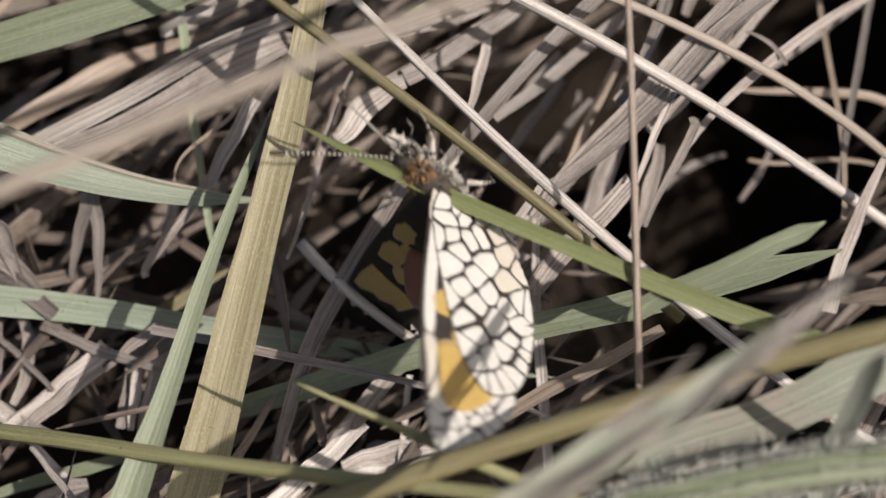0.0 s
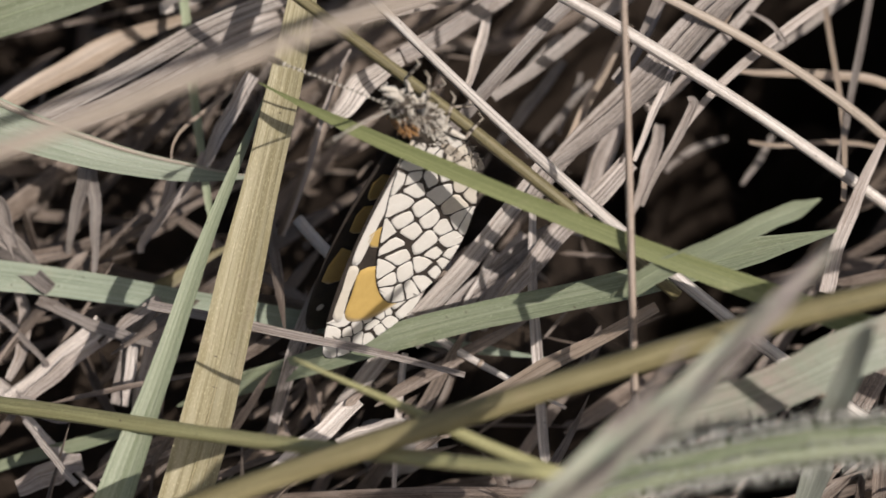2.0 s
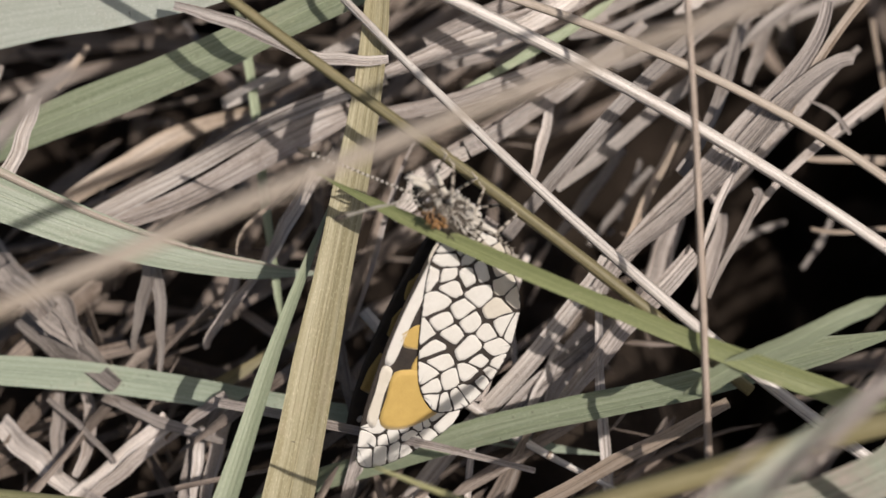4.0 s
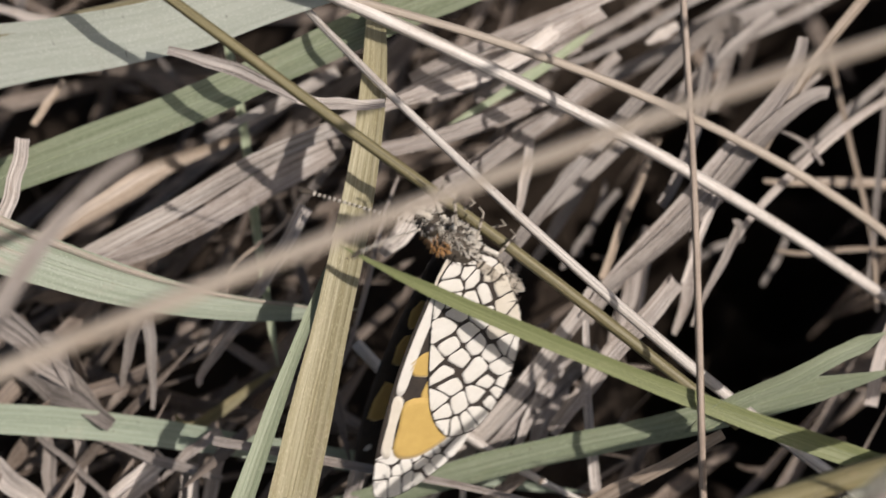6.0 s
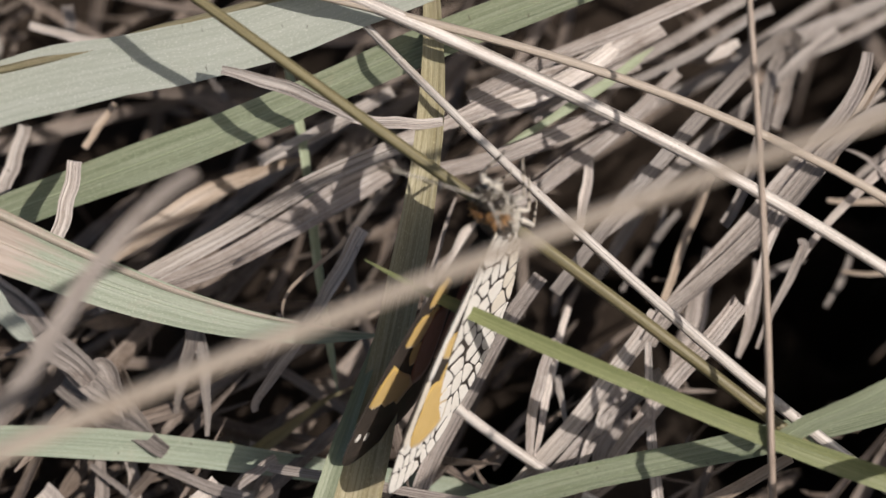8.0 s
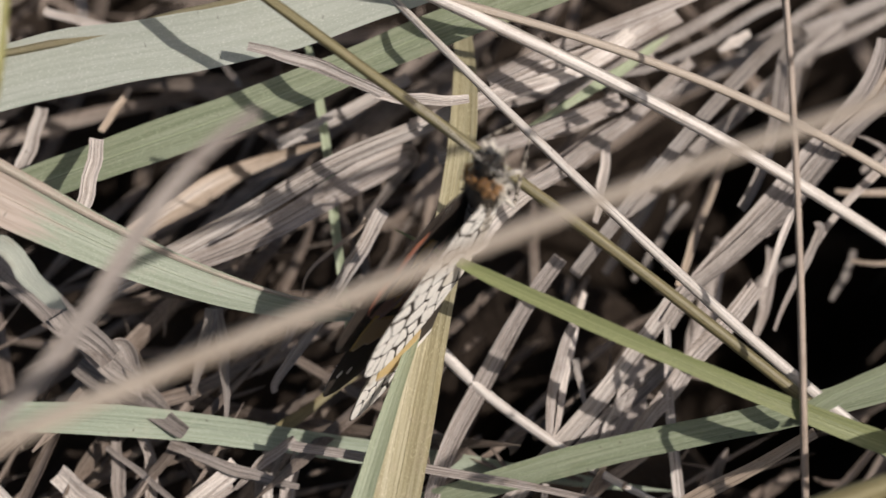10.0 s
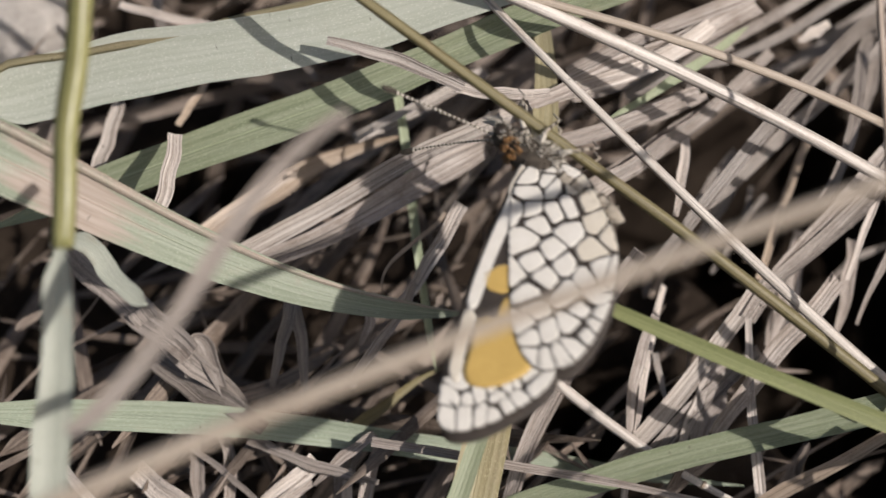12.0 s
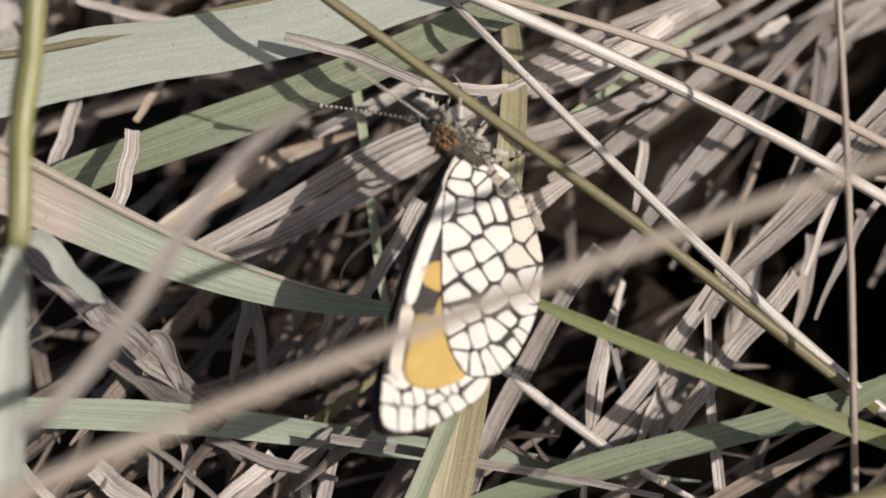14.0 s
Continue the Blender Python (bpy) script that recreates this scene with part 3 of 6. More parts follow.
h2 = grass("straw", "grey", ((-0.0285, -0.0251, 0.0100), (-0.0259, -0.0240, 0.0100), (-0.0249, -0.0227, 0.0100), (-0.0230, -0.0222, 0.0100)), (0.00155, 0.00238, 0.00155),
    "grey weathered dry grass blade lying in the matted litter", "dry grass", tilt=6, twist=0, fold=0.20, ribs=(0.15,))
h3 = grass("straw", "straw", ((-0.0001, -0.0200, 0.0100), (0.0028, -0.0190, 0.0100), (0.0039, -0.0184, 0.0100), (0.0087, -0.0180, 0.0100)), (0.00204, 0.00317, 0.00255),
    "broad pale withered blade lying in the litter", "dry grass", tilt=8, twist=0, fold=0.20, ribs=(-0.5, 0, 0.45))
h4 = grass("straw", "straw", ((-0.0061, -0.0253, 0.0135), (-0.0035, -0.0226, 0.0135), (-0.0012, -0.0202, 0.0135), (0.0018, -0.0167, 0.0135)), (0.00151, 0.00181, 0.00141),
    "pale dry straw lying in the matted litter", "dry grass", tilt=-8, twist=0, fold=0.20, ribs=(0.15,))
h5 = grass("straw", "grey", ((-0.0206, -0.0244, 0.0100), (-0.0195, -0.0220, 0.0100), (-0.0178, -0.0204, 0.0100), (-0.0171, -0.0171, 0.0100)), (0.00134, 0.00155, 0.00093),
    "grey weathered dry grass blade lying in the matted litter", "dry grass", tilt=4, twist=0, fold=0.20, ribs=(0.15,))
h6 = grass("straw", "grey", ((-0.0330, -0.0147, 0.0110), (-0.0309, -0.0158, 0.0110), (-0.0279, -0.0187, 0.0110), (-0.0246, -0.0184, 0.0110)), (0.00105, 0.00157, 0.00105),
    "grey weathered dry grass blade lying in the matted litter", "dry grass", tilt=-4, twist=0, fold=0.20, ribs=(0.15,))
k1 = grass("straw", "dim", ((0.0122, 0.0106, 0.0120), (0.0142, 0.0139, 0.0120), (0.0159, 0.0169, 0.0120), (0.0182, 0.0207, 0.0120)), (0.00076, 0.00120, 0.00087),
    "dull dark grey straw lying in the matted litter", "dry grass", tilt=5, twist=0, fold=0.20, ribs=(0.15,))
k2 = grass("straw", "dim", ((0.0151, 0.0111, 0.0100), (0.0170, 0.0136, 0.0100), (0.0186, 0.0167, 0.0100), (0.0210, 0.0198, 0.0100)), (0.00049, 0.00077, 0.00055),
    "dull dark grey straw lying in the matted litter", "dry grass", tilt=-5, twist=0, fold=0.20, ribs=(0.15,))
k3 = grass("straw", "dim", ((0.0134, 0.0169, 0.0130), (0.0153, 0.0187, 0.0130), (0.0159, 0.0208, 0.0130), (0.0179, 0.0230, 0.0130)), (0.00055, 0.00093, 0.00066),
    "dull dark grey straw lying in the matted litter", "dry grass", tilt=5, twist=0, fold=0.20, ribs=(0.15,))
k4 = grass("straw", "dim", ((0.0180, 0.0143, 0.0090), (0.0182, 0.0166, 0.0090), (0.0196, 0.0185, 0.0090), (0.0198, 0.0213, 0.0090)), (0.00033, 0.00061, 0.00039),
    "dull dark grey straw lying in the matted litter", "dry grass", tilt=3, twist=0, fold=0.20, ribs=(0.15,))
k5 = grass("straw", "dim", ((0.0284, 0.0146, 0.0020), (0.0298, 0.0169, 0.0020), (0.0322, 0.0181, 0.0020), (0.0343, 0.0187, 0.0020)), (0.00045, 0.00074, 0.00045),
    "dull dark grey straw lying in the matted litter", "dry grass", tilt=5, twist=0, fold=0.20, ribs=(0.15,))
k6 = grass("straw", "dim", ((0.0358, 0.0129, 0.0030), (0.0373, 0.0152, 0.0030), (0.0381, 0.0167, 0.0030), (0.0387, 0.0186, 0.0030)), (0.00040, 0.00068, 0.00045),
    "dull dark grey straw lying in the matted litter", "dry grass", tilt=5, twist=0, fold=0.20, ribs=(0.15,))
k7 = grass("straw", "tan", ((0.0360, 0.0122, 0.0120), (0.0403, 0.0112, 0.0120), (0.0433, 0.0134, 0.0120), (0.0478, 0.0120, 0.0120)), (0.00038, 0.00049, 0.00043),
    "tan-brown dry straw across the dark gap", "dry grass", tilt=5, twist=0, fold=0.20, ribs=(0.15,))
by = grass("straw", "tan", ((-0.0148, 0.0201, 0.0198), (-0.0227, 0.0183, 0.0193), (-0.0291, 0.0132, 0.0186), (-0.0345, 0.0076, 0.0199)), (0.00041, 0.00231, 0.00132),
    "tan-brown dry grass blade lying in the matted litter", "dry grass", tilt=-4, twist=-30, fold=0.21, ribs=(-0.5, 0, 0.45))
bz = grass("straw", "straw", ((-0.0033, 0.0180, 0.0278), (-0.0135, 0.0141, 0.0275), (-0.0222, 0.0085, 0.0245), (-0.0330, 0.0037, 0.0220)), (0.00144, 0.00176, 0.00167),
    "pale dry straw lying in the matted litter", "dry grass", tilt=-13, twist=17, fold=0.28, ribs=(-0.5, 0, 0.45))
bw = grass("straw", "grey", ((-0.0107, 0.0143, 0.0155), (0.0013, 0.0225, 0.0320), (-0.0151, 0.0067, 0.0236), (-0.0306, 0.0045, 0.0224)), (0.00054, 0.00267, 0.00155),
    "grey weathered dry grass blade lying in the matted litter", "dry grass", tilt=-2, twist=-15, fold=0.23, ribs=(-0.5, 0, 0.45))
bx = grass("straw", "straw", ((-0.0066, 0.0252, 0.0234), (-0.0095, 0.0235, 0.0227), (-0.0277, 0.0133, 0.0213), (-0.0132, 0.0187, 0.0273)), (0.00113, 0.00124, 0.00069),
    "pale dry straw lying in the matted litter", "dry grass", tilt=7, twist=12, fold=0.17, ribs=(0.15,))
r1 = grass("straw", "straw", ((0.0154, 0.0283, 0.0298), (0.0116, 0.0206, 0.0310), (0.0011, 0.0196, 0.0295), (-0.0066, 0.0167, 0.0285)), (0.00158, 0.00171, 0.00106),
    "pale dry straw lying in the matted litter", "dry grass", tilt=21, twist=20, fold=0.19, ribs=(-0.5, 0, 0.45))
r2 = grass("straw", "grey", ((0.0124, 0.0246, 0.0222), (0.0133, 0.0180, 0.0296), (0.0030, 0.0150, 0.0280), (-0.0042, 0.0138, 0.0273)), (0.00119, 0.00146, 0.00141),
    "grey weathered dry grass blade lying in the matted litter", "dry grass", tilt=4, twist=-13, fold=0.14, ribs=(-0.5, 0, 0.45))
r3 = grass("straw", "grey", ((0.0180, 0.0237, 0.0240), (0.0128, 0.0200, 0.0240), (0.0077, 0.0161, 0.0240), (0.0025, 0.0124, 0.0240)), (0.00110, 0.00109, 0.00107),
    "grey weathered dry grass blade lying in the matted litter", "dry grass", tilt=-18, twist=31, fold=0.20, ribs=(0.15,))
r4 = grass("straw", "dim", ((0.0346, 0.0400, 0.0010), (0.0340, 0.0356, 0.0284), (0.0236, 0.0219, 0.0317), (0.0081, 0.0046, 0.0224)), (0.00157, 0.00139, 0.00120),
    "dull dark grey straw lying in the matted litter", "dry grass", tilt=-10, twist=-21, fold=0.12, ribs=(-0.5, 0, 0.45))
r5 = grass("straw", "dim", ((0.0293, 0.0342, 0.0240), (0.0238, 0.0313, 0.0241), (0.0193, 0.0265, 0.0233), (0.0130, 0.0254, 0.0241)), (0.00102, 0.00101, 0.00066),
    "grey weathered dry grass blade lying in the matted litter", "dry grass", tilt=10, twist=-17, fold=0.23, ribs=(0.15,))
r7 = grass("straw", "dim", ((0.0337, 0.0332, 0.0147), (0.0272, 0.0327, 0.0257), (0.0293, 0.0182, 0.0254), (0.0234, 0.0106, 0.0241)), (0.00097, 0.00126, 0.00102),
    "dull dark grey straw lying in the matted litter", "dry grass", tilt=-7, twist=8, fold=0.17, ribs=(0.15,))
e1 = grass("straw", "grey", ((0.0362, 0.0236, 0.0326), (0.0352, 0.0168, 0.0289), (0.0227, 0.0092, 0.0249), (0.0165, 0.0006, 0.0203)), (0.00096, 0.00218, 0.00157),
    "pale dry straw lying in the matted litter", "dry grass", tilt=-5, twist=24, fold=0.19, ribs=(-0.5, 0, 0.45))
e2 = grass("straw", "dim", ((0.0386, 0.0191, 0.0301), (0.0349, 0.0202, 0.0308), (0.0267, 0.0075, 0.0240), (0.0174, 0.0029, 0.0216)), (0.00111, 0.00190, 0.00121),
    "dull dark grey straw lying in the matted litter", "dry grass", tilt=0, twist=5, fold=0.26, ribs=(-0.5, 0, 0.45))
e3 = grass("straw", "grey", ((0.0402, 0.0279, 0.0192), (0.0348, 0.0228, 0.0194), (0.0320, 0.0156, 0.0188), (0.0262, 0.0109, 0.0193)), (0.00050, 0.00109, 0.00100),
    "grey weathered dry grass blade lying in the matted litter", "dry grass", tilt=-13, twist=12, fold=0.27, ribs=(0.15,))
e4 = grass("straw", "grey", ((0.0300, 0.0085, 0.0245), (0.0318, 0.0091, 0.0249), (0.0274, 0.0037, 0.0220), (0.0262, 0.0002, 0.0201)), (0.00078, 0.00086, 0.00037),
    "grey weathered dry grass blade lying in the matted litter", "dry grass", tilt=15, twist=23, fold=0.29, ribs=(0.15,))
e5 = grass("straw", "straw", ((0.0288, 0.0115, 0.0261), (0.0275, 0.0090, 0.0248), (0.0264, 0.0064, 0.0234), (0.0254, 0.0037, 0.0220)), (0.00070, 0.00069, 0.00043),
    "pale dry straw lying in the matted litter", "dry grass", tilt=2, twist=30, fold=0.30)
e6 = grass("straw", "tan", ((0.0244, 0.0223, 0.0160), (0.0222, 0.0173, 0.0160), (0.0203, 0.0122, 0.0160), (0.0185, 0.0070, 0.0160)), (0.00072, 0.00085, 0.00070),
    "tan-brown dry grass blade lying in the matted litter", "dry grass", tilt=7, twist=12, fold=0.17, ribs=(0.15,))
e7 = grass("straw", "grey", ((0.0276, 0.0113, 0.0160), (0.0272, 0.0079, 0.0160), (0.0264, 0.0045, 0.0160), (0.0250, 0.0013, 0.0160)), (0.00092, 0.00145, 0.00063),
    "grey weathered dry grass blade lying in the matted litter", "dry grass", tilt=-12, twist=27, fold=0.29, ribs=(-0.5, 0, 0.45))
e8 = grass("straw", "grey", ((0.0237, 0.0145, 0.0120), (0.0225, 0.0103, 0.0120), (0.0212, 0.0060, 0.0120), (0.0199, 0.0018, 0.0120)), (0.00136, 0.00244, 0.00199),
    "grey weathered dry grass blade lying in the matted litter", "dry grass", tilt=-13, twist=12, fold=0.27, ribs=(-0.5, 0, 0.45))
e9 = grass("straw", "tan", ((0.0348, 0.0187, 0.0142), (0.0402, 0.0184, 0.0133), (0.0460, 0.0201, 0.0137), (0.0508, 0.0187, 0.0107)), (0.00041, 0.00097, 0.00098),
    "tan-brown dry grass blade lying in the matted litter", "dry grass", tilt=21, twist=20, fold=0.19, ribs=(0.15,))
e10 = grass("straw", "grey", ((0.0350, 0.0183, 0.0244), (0.0364, 0.0178, 0.0249), (0.0382, 0.0166, 0.0241), (0.0386, 0.0150, 0.0242)), (0.00021, 0.00046, 0.00031),
    "grey weathered dry grass blade lying in the matted litter", "dry grass", tilt=-3, twist=-25, fold=0.22)
e11 = grass("straw", "tan", ((0.0419, 0.0334, 0.0160), (0.0426, 0.0235, 0.0159), (0.0451, 0.0138, 0.0160), (0.0443, 0.0038, 0.0160)), (0.00052, 0.00058, 0.00050),
    "tan-brown dry grass blade lying in the matted litter", "dry grass", tilt=-14, twist=2, fold=0.26)
e12 = grass("straw", "dim", ((0.0485, 0.0327, 0.0160), (0.0464, 0.0241, 0.0160), (0.0453, 0.0153, 0.0160), (0.0437, 0.0066, 0.0160)), (0.00060, 0.00073, 0.00059),
    "dull dark grey straw lying in the matted litter", "dry grass", tilt=-7, twist=3, fold=0.16)
e13 = grass("straw", "grey", ((0.0472, 0.0065, 0.0224), (0.0452, 0.0022, 0.0212), (0.0434, -0.0018, 0.0190), (0.0425, -0.0061, 0.0168)), (0.00071, 0.00141, 0.00146),
    "grey weathered dry grass blade lying in the matted litter", "dry grass", tilt=-22, twist=-9, fold=0.14, ribs=(-0.5, 0, 0.45))
e17 = grass("straw", "straw", ((0.0044, 0.0113, 0.0260), (0.0014, 0.0103, 0.0255), (-0.0006, 0.0073, 0.0239), (-0.0021, 0.0058, 0.0231)), (0.00149, 0.00256, 0.00098),
    "pale dry straw lying in the matted litter", "dry grass", tilt=-25, twist=-35, fold=0.10, ribs=(-0.5, 0, 0.45))
e19 = grass("straw", "grey", ((0.0069, 0.0059, 0.0232), (0.0007, -0.0018, 0.0191), (-0.0048, -0.0102, 0.0146), (-0.0064, -0.0197, 0.0095)), (0.00135, 0.00185, 0.00096),
    "grey weathered dry grass blade lying in the matted litter", "dry grass", tilt=-5, twist=24, fold=0.19, ribs=(-0.5, 0, 0.45))
e20 = grass("straw", "grey", ((-0.0007, 0.0136, 0.0237), (-0.0029, 0.0078, 0.0241), (-0.0033, 0.0022, 0.0212), (-0.0058, -0.0031, 0.0183)), (0.00023, 0.00055, 0.00034),
    "grey weathered dry grass blade lying in the matted litter", "dry grass", tilt=-15, twist=-2, fold=0.25)
e21 = grass("straw", "grey", ((0.0083, 0.0011, 0.0200), (0.0066, -0.0020, 0.0190), (0.0058, -0.0052, 0.0173), (0.0059, -0.0084, 0.0155)), (0.00082, 0.00119, 0.00079),
    "grey weathered dry grass blade lying in the matted litter", "dry grass", tilt=21, twist=25, fold=0.20, ribs=(0.15,))
e22 = grass("straw", "dim", ((-0.0243, 0.0021, 0.0203), (-0.0248, 0.0001, 0.0183), (-0.0259, -0.0019, 0.0165), (-0.0261, -0.0039, 0.0146)), (0.00131, 0.00101, 0.00041),
    "grey weathered dry grass blade lying in the matted litter", "dry grass", tilt=-7, twist=8, fold=0.17, ribs=(0.15,))
e22b = grass("straw", "dim", ((-0.0242, 0.0027, 0.0193), (-0.0232, -0.0003, 0.0182), (-0.0231, -0.0037, 0.0173), (-0.0230, -0.0068, 0.0164)), (0.00132, 0.00101, 0.00040),
    "grey weathered dry grass blade lying in the matted litter", "dry grass", tilt=-20, twist=16, fold=0.17, ribs=(0.15,))
e23 = grass("straw", "dim", ((-0.0335, -0.0041, 0.0178), (-0.0332, 0.0031, 0.0217), (-0.0306, -0.0048, 0.0175), (-0.0296, -0.0066, 0.0165)), (0.00040, 0.00184, 0.00031),
    "grey weathered dry grass blade lying in the matted litter", "dry grass", tilt=2, twist=30, fold=0.30, ribs=(-0.5, 0, 0.45))
e24 = grass("straw", "dim", ((-0.0280, -0.0088, 0.0153), (-0.0248, -0.0102, 0.0146), (-0.0216, -0.0116, 0.0138), (-0.0179, -0.0122, 0.0135)), (0.00107, 0.00086, 0.00028),
    "dull dark grey straw lying in the matted litter", "dry grass", tilt=-20, twist=10, fold=0.17, ribs=(0.15,))
e25 = grass("straw", "grey", ((-0.0163, -0.0081, 0.0144), (-0.0172, -0.0114, 0.0139), (-0.0181, -0.0144, 0.0124), (-0.0185, -0.0174, 0.0108)), (0.00089, 0.00140, 0.00099),
    "grey weathered dry grass blade lying in the matted litter", "dry grass", tilt=10, twist=-22, fold=0.23, ribs=(0.15,))
e25b = grass("straw", "straw", ((-0.0193, -0.0106, 0.0128), (-0.0192, -0.0130, 0.0128), (-0.0194, -0.0151, 0.0120), (-0.0197, -0.0171, 0.0109)), (0.00072, 0.00110, 0.00058),
    "pale dry straw lying in the matted litter", "dry grass", tilt=21, twist=20, fold=0.19, ribs=(0.15,))
e25c = grass("straw", "grey", ((-0.0168, -0.0085, 0.0155), (-0.0188, -0.0095, 0.0149), (-0.0206, -0.0109, 0.0142), (-0.0221, -0.0125, 0.0134)), (0.00087, 0.00100, 0.00035),
    "grey weathered dry grass blade lying in the matted litter", "dry grass", tilt=-3, twist=-25, fold=0.22, ribs=(0.15,))
e26 = grass("straw", "grey", ((-0.0225, -0.0120, 0.0136), (-0.0249, -0.0137, 0.0127), (-0.0272, -0.0156, 0.0117), (-0.0295, -0.0175, 0.0107)), (0.00117, 0.00129, 0.00090),
    "grey weathered dry grass blade lying in the matted litter", "dry grass", tilt=19, twist=0, fold=0.16, ribs=(0.15,))
e27 = grass("straw", "straw", ((-0.0090, 0.0096, 0.0251), (-0.0112, 0.0065, 0.0235), (-0.0127, 0.0040, 0.0206), (-0.0148, 0.0037, 0.0170)), (0.00130, 0.00131, 0.00080),
    "pale dry straw lying in the matted litter", "dry grass", tilt=-1, twist=-4, fold=0.25, ribs=(0.15,))
e28 = grass("straw", "tan", ((-0.0106, 0.0090, 0.0248), (-0.0118, 0.0067, 0.0236), (-0.0166, 0.0058, 0.0231), (-0.0162, 0.0027, 0.0215)), (0.00040, 0.00039, 0.00014),
    "tan-brown dry grass blade lying in the matted litter", "dry grass", tilt=6, twist=1, fold=0.16)
e29 = grass("straw", "grey", ((-0.0133, 0.0034, 0.0218), (-0.0143, -0.0000, 0.0200), (-0.0195, -0.0036, 0.0181), (-0.0186, -0.0048, 0.0174)), (0.00061, 0.00099, 0.00059),
    "grey weathered dry grass blade lying in the matted litter", "dry grass", tilt=-15, twist=-2, fold=0.25, ribs=(0.15,))
e30 = grass("straw", "grey", ((-0.0170, 0.0056, 0.0160), (-0.0170, 0.0038, 0.0160), (-0.0174, 0.0019, 0.0160), (-0.0182, 0.0002, 0.0160)), (0.00047, 0.00113, 0.00033),
    "grey weathered dry grass blade lying in the matted litter", "dry grass", tilt=-22, twist=-9, fold=0.14, ribs=(0.15,))
e32 = grass("straw", "straw", ((-0.0294, -0.0178, 0.0106), (-0.0269, -0.0198, 0.0095), (-0.0243, -0.0220, 0.0083), (-0.0217, -0.0241, 0.0072)), (0.00068, 0.00065, 0.00036),
    "pale dry straw lying in the matted litter", "dry grass", tilt=-10, twist=-26, fold=0.11)
e33 = grass("grass_shoot", "green", ((-0.0362, -0.0242, 0.0066), (-0.0315, -0.0217, 0.0084), (-0.0120, -0.0173, 0.0108), (-0.0234, -0.0198, 0.0095)), (0.00073, 0.00137, 0.00077),
    "green blade among the straw lying in the matted litter", "grass", tilt=-21, twist=0, fold=0.15, ribs=(0.15,))
e35 = grass("straw", "straw", ((0.0172, 0.0031, 0.0217), (0.0145, -0.0021, 0.0189), (0.0033, -0.0112, 0.0141), (-0.0039, -0.0196, 0.0056)), (0.00153, 0.00177, 0.00145),
    "pale dry straw lying in the matted litter", "dry grass", tilt=-14, twist=7, fold=0.26, ribs=(-0.5, 0, 0.45))
e35b = grass("straw", "grey", ((0.0181, -0.0005, 0.0160), (0.0136, -0.0039, 0.0161), (0.0100, -0.0081, 0.0157), (0.0063, -0.0113, 0.0140)), (0.00154, 0.00152, 0.00124),
    "grey weathered dry grass blade lying in the matted litter", "dry grass", tilt=-1, twist=-9, fold=0.24, ribs=(-0.5, 0, 0.45))
e35c = grass("straw", "grey", ((0.0250, 0.0048, 0.0200), (0.0209, -0.0003, 0.0199), (0.0166, -0.0040, 0.0179), (0.0135, -0.0086, 0.0155)), (0.00178, 0.00200, 0.00133),
    "grey weathered dry grass blade lying in the matted litter", "dry grass", tilt=13, twist=3, fold=0.26, ribs=(-0.5, 0, 0.45))
e36 = grass("straw", "straw", ((0.0165, 0.0007, 0.0204), (0.0167, -0.0080, 0.0157), (0.0178, -0.0170, 0.0110), (0.0196, -0.0259, 0.0062)), (0.00056, 0.00105, 0.00076),
    "pale dry straw lying in the matted litter", "dry grass", tilt=1, twist=20, fold=0.28, ribs=(0.15,))
e37 = grass("straw", "straw", ((0.0133, -0.0027, 0.0160), (0.0122, -0.0054, 0.0160), (0.0111, -0.0080, 0.0157), (0.0099, -0.0102, 0.0146)), (0.00096, 0.00121, 0.00055),
    "pale dry straw lying in the matted litter", "dry grass", tilt=14, twist=13, fold=0.28, ribs=(0.15,))
e38 = grass("straw", "grey", ((0.0157, 0.0013, 0.0120), (0.0143, -0.0019, 0.0120), (0.0130, -0.0052, 0.0120), (0.0120, -0.0085, 0.0120)), (0.00178, 0.00310, 0.00107),
    "grey weathered dry grass blade lying in the matted litter", "dry grass", tilt=6, twist=6, fold=0.17, ribs=(-0.5, 0, 0.45))
e39 = grass("grass_shoot", "green", ((0.0406, -0.0073, 0.0353), (0.0350, -0.0098, 0.0342), (0.0293, -0.0120, 0.0326), (0.0239, -0.0143, 0.0302)), (0.00138, 0.00184, 0.00186),
    "green blade among the straw lying in the matted litter", "grass", tilt=21, twist=20, fold=0.19, ribs=(-0.5, 0, 0.45))
e40 = grass("straw", "tan", ((0.0278, -0.0126, 0.0254), (0.0217, -0.0148, 0.0220), (0.0156, -0.0170, 0.0184), (0.0095, -0.0192, 0.0148)), (0.00095, 0.00136, 0.00118),
    "tan-brown dry grass blade lying in the matted litter", "dry grass", tilt=6, twist=1, fold=0.16, ribs=(0.15,))
e42 = grass("straw", "straw", ((0.0056, -0.0120, 0.0136), (0.0051, -0.0156, 0.0117), (0.0050, -0.0193, 0.0098), (0.0050, -0.0230, 0.0078)), (0.00057, 0.00065, 0.00036),
    "pale dry straw lying in the matted litter", "dry grass", tilt=-14, twist=7, fold=0.26)
e44 = grass("straw", "straw", ((0.0097, 0.0064, 0.0160), (0.0081, 0.0015, 0.0160), (0.0074, -0.0036, 0.0160), (0.0064, -0.0084, 0.0155)), (0.00067, 0.00092, 0.00038),
    "pale dry straw lying in the matted litter", "dry grass", tilt=-23, twist=-19, fold=0.12, ribs=(0.15,))
